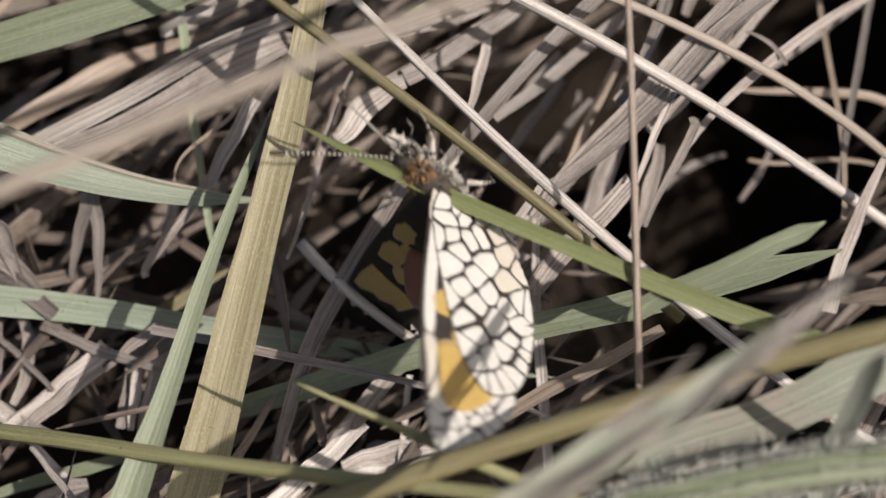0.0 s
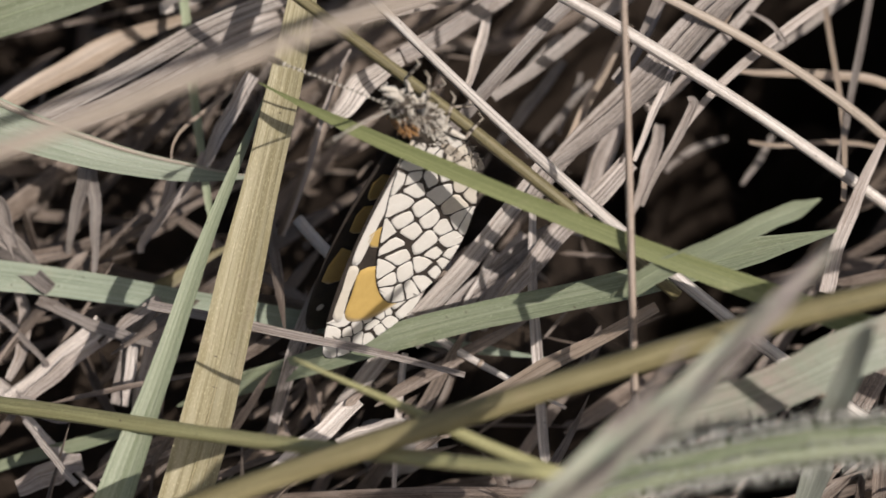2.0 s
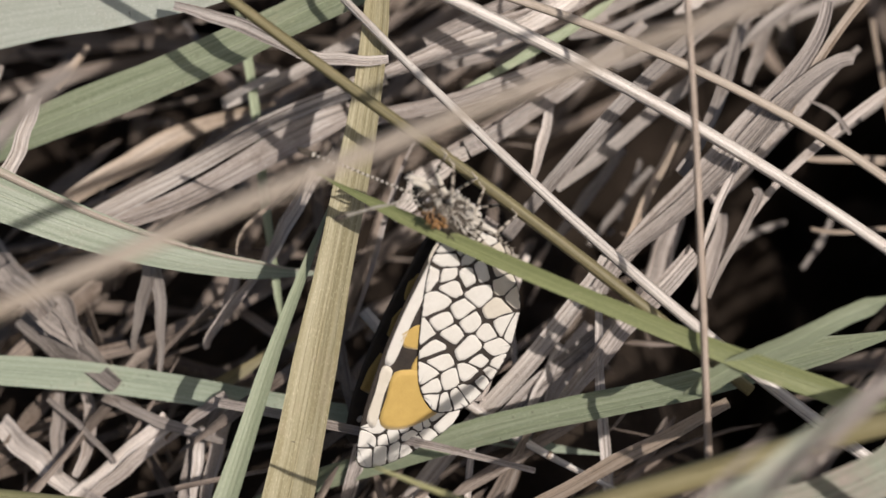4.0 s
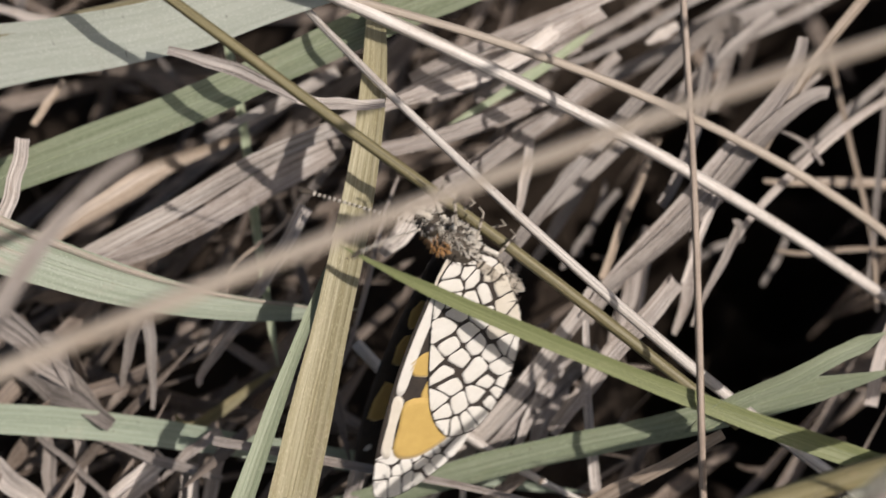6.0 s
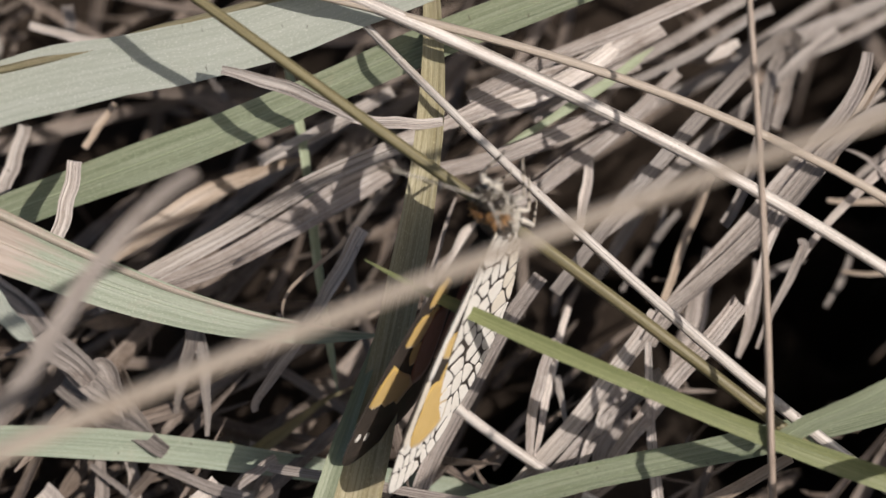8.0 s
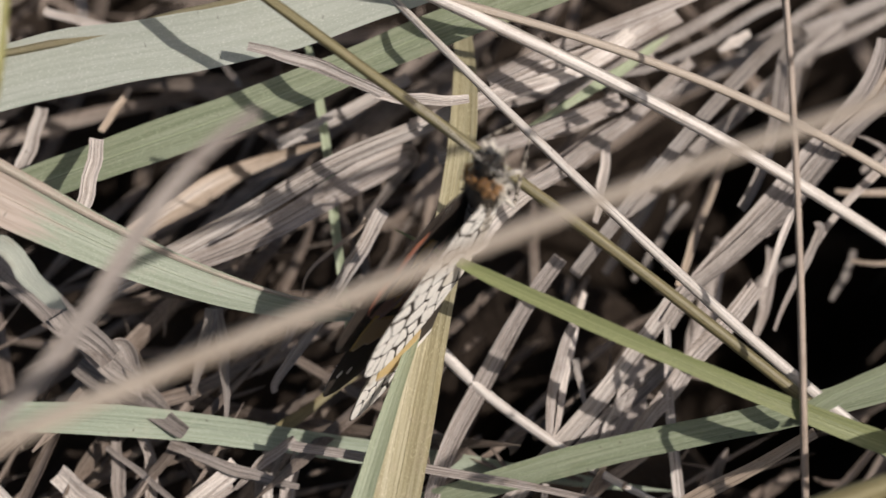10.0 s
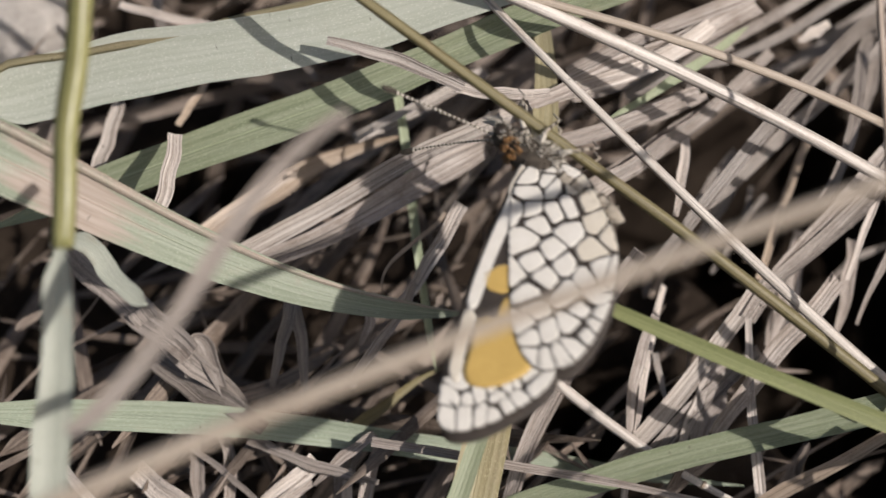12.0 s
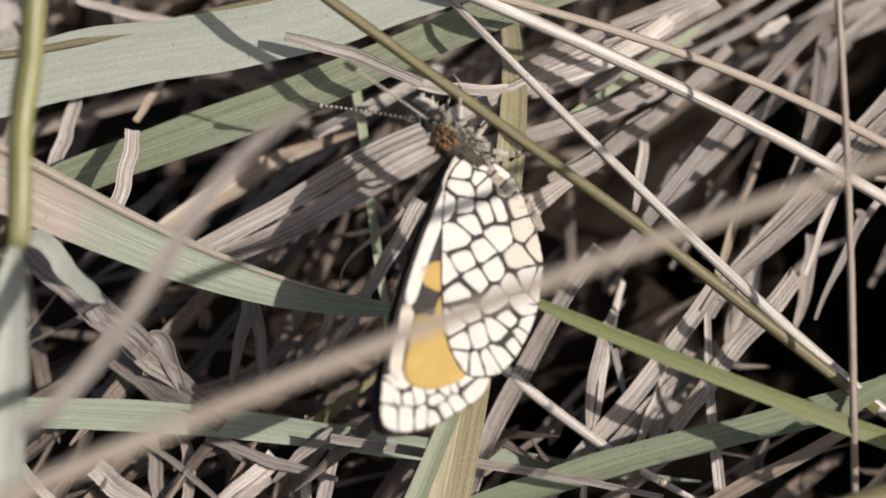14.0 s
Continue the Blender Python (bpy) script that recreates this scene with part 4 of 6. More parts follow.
e44b = grass("straw", "straw", ((0.0085, -0.0006, 0.0160), (0.0088, -0.0023, 0.0160), (0.0090, -0.0041, 0.0160), (0.0093, -0.0058, 0.0160)), (0.00062, 0.00061, 0.00034),
    "pale dry straw lying in the matted litter", "dry grass", tilt=15, twist=34, fold=0.11)
g1 = grass("straw", "grey", ((-0.0185, -0.0057, 0.0120), (-0.0194, -0.0096, 0.0120), (-0.0200, -0.0135, 0.0120), (-0.0206, -0.0170, 0.0110)), (0.00206, 0.00193, 0.00088),
    "grey weathered dry grass blade lying in the matted litter", "dry grass", tilt=-20, twist=10, fold=0.17, ribs=(-0.5, 0, 0.45))
g2 = grass("straw", "grey", ((-0.0331, -0.0071, 0.0120), (-0.0329, -0.0099, 0.0120), (-0.0325, -0.0126, 0.0120), (-0.0321, -0.0153, 0.0119)), (0.00091, 0.00142, 0.00089),
    "grey weathered dry grass blade lying in the matted litter", "dry grass", tilt=18, twist=-10, fold=0.14, ribs=(-0.5, 0, 0.45))
g3 = grass("straw", "grey", ((-0.0309, -0.0065, 0.0120), (-0.0296, -0.0093, 0.0120), (-0.0293, -0.0125, 0.0120), (-0.0305, -0.0154, 0.0118)), (0.00094, 0.00132, 0.00065),
    "grey weathered dry grass blade lying in the matted litter", "dry grass", tilt=23, twist=-29, fold=0.22, ribs=(0.15,))
g4 = grass("straw", "straw", ((-0.0220, -0.0105, 0.0144), (-0.0251, -0.0130, 0.0131), (-0.0284, -0.0154, 0.0118), (-0.0318, -0.0178, 0.0105)), (0.00176, 0.00143, 0.00084),
    "pale dry straw lying in the matted litter", "dry grass", tilt=6, twist=1, fold=0.16, ribs=(-0.5, 0, 0.45))
g5 = grass("straw", "straw", ((-0.0383, -0.0104, 0.0120), (-0.0355, -0.0127, 0.0120), (-0.0327, -0.0151, 0.0120), (-0.0300, -0.0171, 0.0109)), (0.00198, 0.00212, 0.00108),
    "pale dry straw lying in the matted litter", "dry grass", tilt=13, twist=3, fold=0.26, ribs=(-0.5, 0, 0.45))
g7 = grass("straw", "straw", ((-0.0444, -0.0111, 0.0141), (-0.0422, -0.0136, 0.0128), (-0.0397, -0.0159, 0.0115), (-0.0371, -0.0182, 0.0104)), (0.00101, 0.00098, 0.00083),
    "pale dry straw lying in the matted litter", "dry grass", tilt=-4, twist=29, fold=0.20, ribs=(0.15,))
g8 = grass("straw", "dim", ((-0.0376, 0.0014, 0.0208), (-0.0350, -0.0023, 0.0188), (-0.0300, -0.0040, 0.0179), (-0.0273, -0.0077, 0.0159)), (0.00251, 0.00213, 0.00088),
    "dull dark grey straw lying in the matted litter", "dry grass", tilt=1, twist=25, fold=0.29, ribs=(-0.5, 0, 0.45))
g9 = grass("grass_shoot", "paleg", ((-0.0416, -0.0012, 0.0381), (-0.0386, -0.0026, 0.0387), (-0.0377, -0.0063, 0.0373), (-0.0348, -0.0077, 0.0382)), (0.00167, 0.00175, 0.00137),
    "pale green blade among the straw lying in the matted litter", "grass", tilt=-21, twist=0, fold=0.15, ribs=(-0.5, 0, 0.45))
g10 = grass("grass_shoot", "olive", ((-0.0101, 0.0007, 0.0106), (-0.0155, -0.0013, 0.0115), (-0.0198, -0.0094, 0.0112), (-0.0209, -0.0071, 0.0162)), (0.00017, 0.00123, 0.00094),
    "dull olive dry stem lying in the matted litter", "grass", tilt=17, twist=-20, fold=0.13, ribs=(0.15,))
g11 = grass("grass_shoot", "paleg", ((0.0423, -0.0291, 0.0565), (0.0413, -0.0262, 0.0422), (0.0413, -0.0254, 0.0276), (0.0407, -0.0261, 0.0130)), (0.00155, 0.00220, 0.00244),
    "pale green blade among the straw lying in the matted litter", "grass", tilt=6, twist=6, fold=0.17, ribs=(-0.5, 0, 0.45))
HAIRY_P = ((0.0185, -0.0349, 0.0271), (0.0251, -0.0302, 0.0391), (0.0417, -0.0306, 0.0358), (0.0531, -0.0279, 0.0390))
hairy = grass("hairy_stem", "hairy", ((0.0185, -0.0349, 0.0271), (0.0251, -0.0302, 0.0391), (0.0417, -0.0306, 0.0358), (0.0531, -0.0279, 0.0390)), (0.00298, 0.00319, 0.00357),
    "thick green stem with a coat of white hairs", "plant stem", round_=True)
t1 = grass("straw", "grey", ((0.0340, 0.0368, 0.0309), (0.0231, 0.0303, 0.0321), (0.0115, 0.0252, 0.0329), (0.0003, 0.0201, 0.0307)), (0.00144, 0.00140, 0.00117),
    "pale dry straw lying in the matted litter", "dry grass", tilt=14, twist=18, fold=0.28, ribs=(-0.5, 0, 0.45))
t2 = grass("straw", "dim", ((0.0352, 0.0407, 0.0240), (0.0256, 0.0343, 0.0240), (0.0160, 0.0281, 0.0240), (0.0063, 0.0220, 0.0240)), (0.00072, 0.00110, 0.00098),
    "tan-brown dry grass blade lying in the matted litter", "dry grass", tilt=11, twist=-11, fold=0.24, ribs=(0.15,))
t3 = grass("straw", "dim", ((0.0504, 0.0450, 0.0143), (0.0388, 0.0404, 0.0145), (0.0279, 0.0346, 0.0143), (0.0171, 0.0285, 0.0144)), (0.00091, 0.00163, 0.00102),
    "dull dark grey straw lying in the matted litter", "dry grass", tilt=2, twist=-33, fold=0.11, ribs=(-0.5, 0, 0.45))
t3b = grass("straw", "dim", ((0.0420, 0.0476, 0.0129), (0.0375, 0.0434, 0.0127), (0.0327, 0.0393, 0.0126), (0.0272, 0.0365, 0.0128)), (0.00080, 0.00112, 0.00085),
    "dull dark grey straw lying in the matted litter", "dry grass", tilt=-6, twist=19, fold=0.18, ribs=(0.15,))
t4 = grass("straw", "tan", ((0.0479, 0.0352, 0.0322), (0.0418, 0.0280, 0.0322), (0.0361, 0.0212, 0.0313), (0.0326, 0.0142, 0.0275)), (0.00103, 0.00093, 0.00064),
    "tan-brown dry grass blade lying in the matted litter", "dry grass", tilt=-3, twist=-20, fold=0.23, ribs=(0.15,))
t6 = grass("straw", "straw", ((0.0259, 0.0303, 0.0240), (0.0249, 0.0296, 0.0240), (0.0238, 0.0289, 0.0240), (0.0228, 0.0282, 0.0240)), (0.00070, 0.00119, 0.00043),
    "pale dry straw lying in the matted litter", "dry grass", tilt=-9, twist=-11, fold=0.14, ribs=(0.15,))
t8 = grass("straw", "dim", ((0.0501, 0.0332, 0.0128), (0.0461, 0.0294, 0.0128), (0.0421, 0.0256, 0.0128), (0.0379, 0.0218, 0.0128)), (0.00063, 0.00102, 0.00062),
    "dull dark grey straw lying in the matted litter", "dry grass", tilt=-15, twist=-7, fold=0.24, ribs=(0.15,))
t8b = grass("straw", "grey", ((0.0501, 0.0254, 0.0238), (0.0411, 0.0198, 0.0242), (0.0329, 0.0128, 0.0243), (0.0280, 0.0041, 0.0222)), (0.00079, 0.00093, 0.00052),
    "grey weathered dry grass blade lying in the matted litter", "dry grass", tilt=17, twist=-20, fold=0.13, ribs=(0.15,))
t11 = grass("straw", "straw", ((-0.0411, 0.0322, 0.0240), (-0.0381, 0.0311, 0.0240), (-0.0351, 0.0302, 0.0239), (-0.0319, 0.0297, 0.0240)), (0.00069, 0.00085, 0.00072),
    "pale dry straw lying in the matted litter", "dry grass", tilt=-7, twist=-1, fold=0.15, ribs=(0.15,))
t12 = grass("grass_shoot", "green", ((0.0175, 0.0271, 0.0280), (0.0132, 0.0233, 0.0279), (0.0086, 0.0198, 0.0279), (0.0038, 0.0167, 0.0280)), (0.00064, 0.00104, 0.00036),
    "green blade among the straw lying in the matted litter", "grass", tilt=-13, twist=17, fold=0.28, ribs=(0.15,))
t13 = grass("straw", "grey", ((0.0164, 0.0279, 0.0240), (0.0116, 0.0254, 0.0239), (0.0065, 0.0233, 0.0239), (0.0013, 0.0217, 0.0240)), (0.00111, 0.00117, 0.00075),
    "pale dry straw lying in the matted litter", "dry grass", tilt=0, twist=10, fold=0.27, ribs=(0.15,))
t14 = grass("straw", "grey", ((0.0138, 0.0221, 0.0240), (0.0099, 0.0201, 0.0239), (0.0059, 0.0185, 0.0239), (0.0017, 0.0173, 0.0240)), (0.00072, 0.00127, 0.00071),
    "grey weathered dry grass blade lying in the matted litter", "dry grass", tilt=-6, twist=14, fold=0.17, ribs=(0.15,))
t15 = grass("straw", "dim", ((0.0537, 0.0489, 0.0096), (0.0472, 0.0451, 0.0096), (0.0407, 0.0414, 0.0096), (0.0342, 0.0377, 0.0096)), (0.00100, 0.00116, 0.00101),
    "dull dark grey straw lying in the matted litter", "dry grass", tilt=-17, twist=-28, fold=0.21, ribs=(0.15,))

# hairs on the thick green stem
def stem_hairs():
    rng = random.Random(77)
    bm = bmesh.new()
    pts = [v.co.copy() for v in hairy.data.vertices]
    axis = [bezier(HAIRY_P, i / 28) - Vector(hairy.location) for i in range(29)]
    for i in range(3800):
        v = rng.choice(pts)
        c = min(axis, key=lambda q: (q - v).length)
        d = (v - c).normalized() + Vector((rng.gauss(0, 0.35), rng.gauss(0, 0.35), rng.gauss(0, 0.35)))
        v = v + (rng.choice(axis) - rng.choice(axis)) * 0.03
        q = v + d.normalized() * rng.uniform(0.0005, 0.0014)
        ring = [bm.verts.new(v + Vector((math.cos(a), math.sin(a), 0.3)) * 0.00004) for a in (0, 2.1, 4.2)]
        tip = bm.verts.new(q)
        for j in range(3):
            bm.faces.new((ring[j], ring[(j + 1) % 3], tip))
    tagged(part("stem_hair", bm, MAT["hair"], hairy, "fine white hairs"), kind="stuff")


stem_hairs()


# a pale pitted stone lying in the litter
def make_stone(at, size, seed):
    bm = bmesh.new()
    bmesh.ops.create_icosphere(bm, subdivisions=4, radius=1.0)
    for v in bm.verts:
        d = v.co.normalized()
        f = 1 + 0.22 * noise.noise(d * 1.6 + Vector((seed, 0, 0))) + 0.07 * noise.noise(d * 5 + Vector((0, seed, 0))) + 0.025 * noise.noise(d * 16)
        v.co = Vector((d.x * size[0], d.y * size[1], d.z * size[2])) * f
    for f in bm.faces:
        f.smooth = True
    ob = link_mesh("stone", bm, STONE)
    ob.location = at
    return tagged(ob, "pale grey rough stone half sunk in litter", "stone")


def stone_mat():
    m, nt, b = nodes_of("pale_stone")
    tc = nt.nodes.new("ShaderNodeTexCoord")
    a = noise_of(nt, tc.outputs["Object"], 500, 7, 0.7)
    c = noise_of(nt, tc.outputs["Object"], 2200, 5, 0.7)
    nt.links.new(mix(nt, (0.30, 0.27, 0.24), (0.56, 0.52, 0.47), ramp(nt, mix(nt, a, c, 0.4), 0.35, 0.65)), b.inputs["Base Color"])
    b.inputs["Roughness"].default_value = 0.9
    bp = nt.nodes.new("ShaderNodeBump")
    bp.inputs["Strength"].default_value, bp.inputs["Distance"].default_value = 0.9, 0.0006
    nt.links.new(mix(nt, a, c, 0.5), bp.inputs["Height"])
    nt.links.new(bp.outputs[0], b.inputs["Normal"])
    return m


STONE = stone_mat()
make_stone((0.0044, -0.0178, 0.0060), (0.0034, 0.0024, 0.0028), 3)
make_stone((-0.0530, 0.0386, 0.0120), (0.006, 0.005, 0.004), 8)

# the butterfly: every length in millimetres until it is linked
def plain_mat(name, base, other, scale, rough=0.7, bump=0.3, sheen=0.3):
    m, nt, b = nodes_of(name)
    tc = nt.nodes.new("ShaderNodeTexCoord")
    a = noise_of(nt, tc.outputs["Object"], scale, 4, 0.65)
    g = noise_of(nt, tc.outputs["Object"], scale * 9, 3, 0.7)
    nt.links.new(mix(nt, base, other, ramp(nt, mix(nt, a, g, 0.4), 0.35, 0.68)), b.inputs["Base Color"])
    b.inputs["Roughness"].default_value = rough
    b.inputs["Sheen Weight"].default_value = sheen
    bp = nt.nodes.new("ShaderNodeBump")
    bp.inputs["Strength"].default_value, bp.inputs["Distance"].default_value = bump, 0.0001
    nt.links.new(g, bp.inputs["Height"])
    nt.links.new(bp.outputs[0], b.inputs["Normal"])
    return m


SCALE_DARK = plain_mat("dark_scales", (0.018, 0.014, 0.011), (0.05, 0.036, 0.026), 900, sheen=0.0)
SCALE_CREAM = plain_mat("cream_scales", (0.72, 0.685, 0.62), (0.62, 0.58, 0.51), 700)
SCALE_PALE = plain_mat("pale_scales", (0.66, 0.60, 0.50), (0.56, 0.50, 0.40), 700)
SCALE_ORANGE = plain_mat("ochre_scales", (0.54, 0.36, 0.10), (0.46, 0.30, 0.075), 800)
SCALE_RED = plain_mat("rust_scales", (0.30, 0.105, 0.05), (0.20, 0.065, 0.032), 800)
FUR_DARK = plain_mat("dark_fur", (0.03, 0.024, 0.018), (0.11, 0.085, 0.06), 1500, bump=0.8, sheen=0.0)
FUR_PALE = plain_mat("pale_fur", (0.72, 0.67, 0.58), (0.45, 0.39, 0.30), 1200, bump=0.8)
FUR_ORANGE = plain_mat("orange_fur", (0.45, 0.22, 0.05), (0.30, 0.14, 0.035), 1200, bump=0.8)
FUR_BODY = plain_mat("grey_brown_fur", (0.52, 0.46, 0.37), (0.26, 0.21, 0.155), 1400, bump=0.8)
EYE = plain_mat("dark_eye", (0.02, 0.016, 0.012), (0.04, 0.03, 0.022), 3000, rough=0.2, sheen=0)
MM = 0.001


def smooth_loop(pts, n=6):
    out = []
    k = len(pts)
    for i in range(k):
        p0, p1, p2, p3 = (Vector(pts[(i + j) % k]) for j in (-1, 0, 1, 2))
        for j in range(n):
            t = j / n
            out.append(0.5 * ((2 * p1) + (p2 - p0) * t + (2 * p0 - 5 * p1 + 4 * p2 - p3) * t * t + (3 * p1 - p0 - 3 * p2 + p3) * t ** 3))
    return out


def camber(x, y):
    return 0.3 * math.sin(x / 9.0) * math.cos((y + 6) / 7.0)


def sheet(bm, loop, z0, thick, dome=0.0):
    """A patch of wing: concentric rings from its outline to its middle, closed below."""
    c = sum((Vector(p) for p in loop), Vector((0, 0))) / len(loop)
    n = len(loop)
    rings = []
    steps = (1.0, 0.9, 0.8, 0.7, 0.6, 0.5, 0.4, 0.3, 0.2, 0.1) if n > 30 else (1.0, 0.8, 0.45)
    for f in steps:
        ring = []
        for p in loop:
            q = c + (Vector(p) - c) * f
            ring.append(bm.verts.new(Vector((q.x, q.y, z0 + camber(q.x, q.y) + dome * (1 - f * f))) * MM))
        rings.append(ring)
    tip = bm.verts.new(Vector((c.x, c.y, z0 + camber(c.x, c.y) + dome)) * MM)
    lower = [[bm.verts.new(v.co - Vector((0, 0, thick * MM))) for v in ring] for ring in rings]
    under = lower[0]
    back = bm.verts.new(Vector((c.x, c.y, z0 + camber(c.x, c.y) + dome - thick)) * MM)
    for i in range(n):
        j = (i + 1) % n
        for a, b in zip(rings, rings[1:]):
            bm.faces.new((a[i], a[j], b[j], b[i])).smooth = True
        bm.faces.new((rings[-1][i], rings[-1][j], tip)).smooth = True
        bm.faces.new((under[i], under[j], rings[0][j], rings[0][i]))
        for a, b in zip(lower, lower[1:]):
            bm.faces.new((a[j], a[i], b[i], b[j])).smooth = True
        bm.faces.new((lower[-1][j], lower[-1][i], back)).smooth = True


HIND_OUTLINE = smooth_loop([(0, 0.3), (2.5, 0.2), (4.9, -1.3), (7.7, -3.6), (10.8, -6.4), (13.0, -9.0), (13.8, -11.6), (12.6, -13.2), (11.3, -13.8),
                            (8.9, -13.7), (6.3, -13.0), (3.8, -11.7), (1.4, -9.8), (-0.2, -7.1), (-1.7, -3.7), (-1.2, -1.0)], 4)
FORE_OUTLINE = smooth_loop([(0, 0.5), (1.1, 0.9), (4.9, -0.4), (8.8, -1.9), (13.1, -3.9), (17.9, -6.6), (20.9, -8.8), (21.7, -10.3), (20.2, -12.0),
                            (17.2, -13.3), (13.5, -14.0), (11.0, -12.2), (5.1, -5.7), (2.0, -2.6)], 4)
# the hindwing's front and inner edges, base to margin; rows of cells between them: where each lies, how many cells
HIND_FRONT = ((0.6, -0.2), (4.4, -1.3), (8.4, -4.0), (11.6, -6.9), (13.2, -9.2), (13.7, -11.4))
HIND_INNER = ((-1.1, -0.4), (-1.6, -3.4), (-0.2, -6.9), (1.4, -9.6), (3.9, -11.7), (6.6, -13.1))
HIND_ROWS = ((0.05, 2), (0.13, 3), (0.22, 4), (0.32, 5), (0.43, 5), (0.54, 5), (0.66, 5), (0.79, 6), (0.93, 7))


def clip(loop, p, d):
    """The side of a loop that lies behind the line through p across d."""
    out = []
    for i in range(len(loop)):
        a, b = loop[i], loop[(i + 1) % len(loop)]
        u, v = (a - p).dot(d), (b - p).dot(d)
        if u <= 0:
            out.append(a)
        if u * v < 0:
            out.append(a + (b - a) * (u / (u - v)))
    return out


def cells_of(outline, seeds, rng, gap=0.10, shrink=0.965):
    """One cell round each seed, parted from its neighbours by dark veins, its corners rounded off."""
    seeds = [Vector(s) for s in seeds]
    c = sum((Vector(p) for p in outline), Vector((0, 0))) / len(outline)
    rim = [c + (Vector(p) - c) * shrink for p in outline]
    cells = []
    for s in seeds:
        loop = list(rim)
        for o in seeds:
            if (o - s).length > 1e-6 and loop:
                d = (o - s).normalized()
                g = gap * rng.uniform(0.5, 1.3) + (rng.uniform(0.1, 0.26) if rng.random() < 0.22 else 0)
                loop = clip(loop, (s + o) / 2 - d * g, d)
        for cut in (0.16, 0.25):
            loop = [q for i in range(len(loop)) for q in (loop[i].lerp(loop[(i + 1) % len(loop)], cut), loop[i].lerp(loop[(i + 1) % len(loop)], 1 - cut))]
        step = max(1, len(loop) // 26)
        cells.append([q + Vector((rng.uniform(-0.05, 0.05), rng.uniform(-0.05, 0.05))) for q in loop[::step]])
    return cells


def along(pts, u):
    k = min(int(u * (len(pts) - 1)), len(pts) - 2)
    return Vector(pts[k]).lerp(Vector(pts[k + 1]), u * (len(pts) - 1) - k)


def hind_place(u, v):
    """A place on the hindwing: u from base to margin, v from the front edge to the inner edge."""
    p = along(HIND_FRONT, u).lerp(along(HIND_INNER, u), v)
    return p + Vector((0.35, -0.94)) * 1.5 * math.sin(math.pi * v) * u ** 2


def hind_cells(under, wing):
    rng = random.Random(11)
    seeds, places = [], []
    for row, (u, count) in enumerate(HIND_ROWS):
        for c in range(count):
            v = (c + 0.5 + (0.22 if row % 2 else -0.22) + rng.uniform(-0.26, 0.26)) / count
            seeds.append(hind_place(min(0.985, u + rng.uniform(-0.034, 0.034)), min(0.97, max(0.03, v))))
            places.append((u, v))
    for k, (loop, (u, v)) in enumerate(zip(cells_of(HIND_OUTLINE, seeds, rng, 0.085, 0.985), places)):
        if len(loop) > 5:
            bm = bmesh.new()
            sheet(bm, loop, (0.18 + 0.003 * (k % 3)) * under - (0.0 if under < 0 else 0.03), 0.02, 0.01 * under)
            buff = v > 0.72 and 0.2 < u < 0.65
            part("wing_cell", bm, SCALE_PALE if buff else SCALE_CREAM, wing, "pale buff cell" if buff else "")


def blob(cx, cy, rx, ry, ang, rng, n=18, jag=0.06):
    out = []
    for i in range(n):
        a = 2 * math.pi * i / n
        f = 1 + rng.uniform(-jag, jag)
        x, y = rx * math.copysign(abs(math.cos(a)) ** 0.75, math.cos(a)) * f, ry * math.copysign(abs(math.sin(a)) ** 0.75, math.sin(a)) * f
        c, s = math.cos(radians(ang)), math.sin(radians(ang))
        out.append(Vector((cx + x * c - y * s, cy + x * s + y * c)))
    return out


def make_hindwing(root, under):
    bm = bmesh.new()
    sheet(bm, HIND_OUTLINE, 0.13 * under, 0.05)
    ob = part("hindwing", bm, SCALE_DARK, root, "rounded hindwing, cream cells in a black net beneath")
    hind_cells(under, ob)
    rng = random.Random(4)
    zu = 0.13 * under + (0.04 if under < 0 else -0.09)
    bm = bmesh.new()
    sheet(bm, blob(6.0, -7.3, 5.4, 2.8, -46, rng), zu, 0.02)
    part("rust_patch", bm, SCALE_RED, ob, "rust-brown patch of the upper side")
    return ob


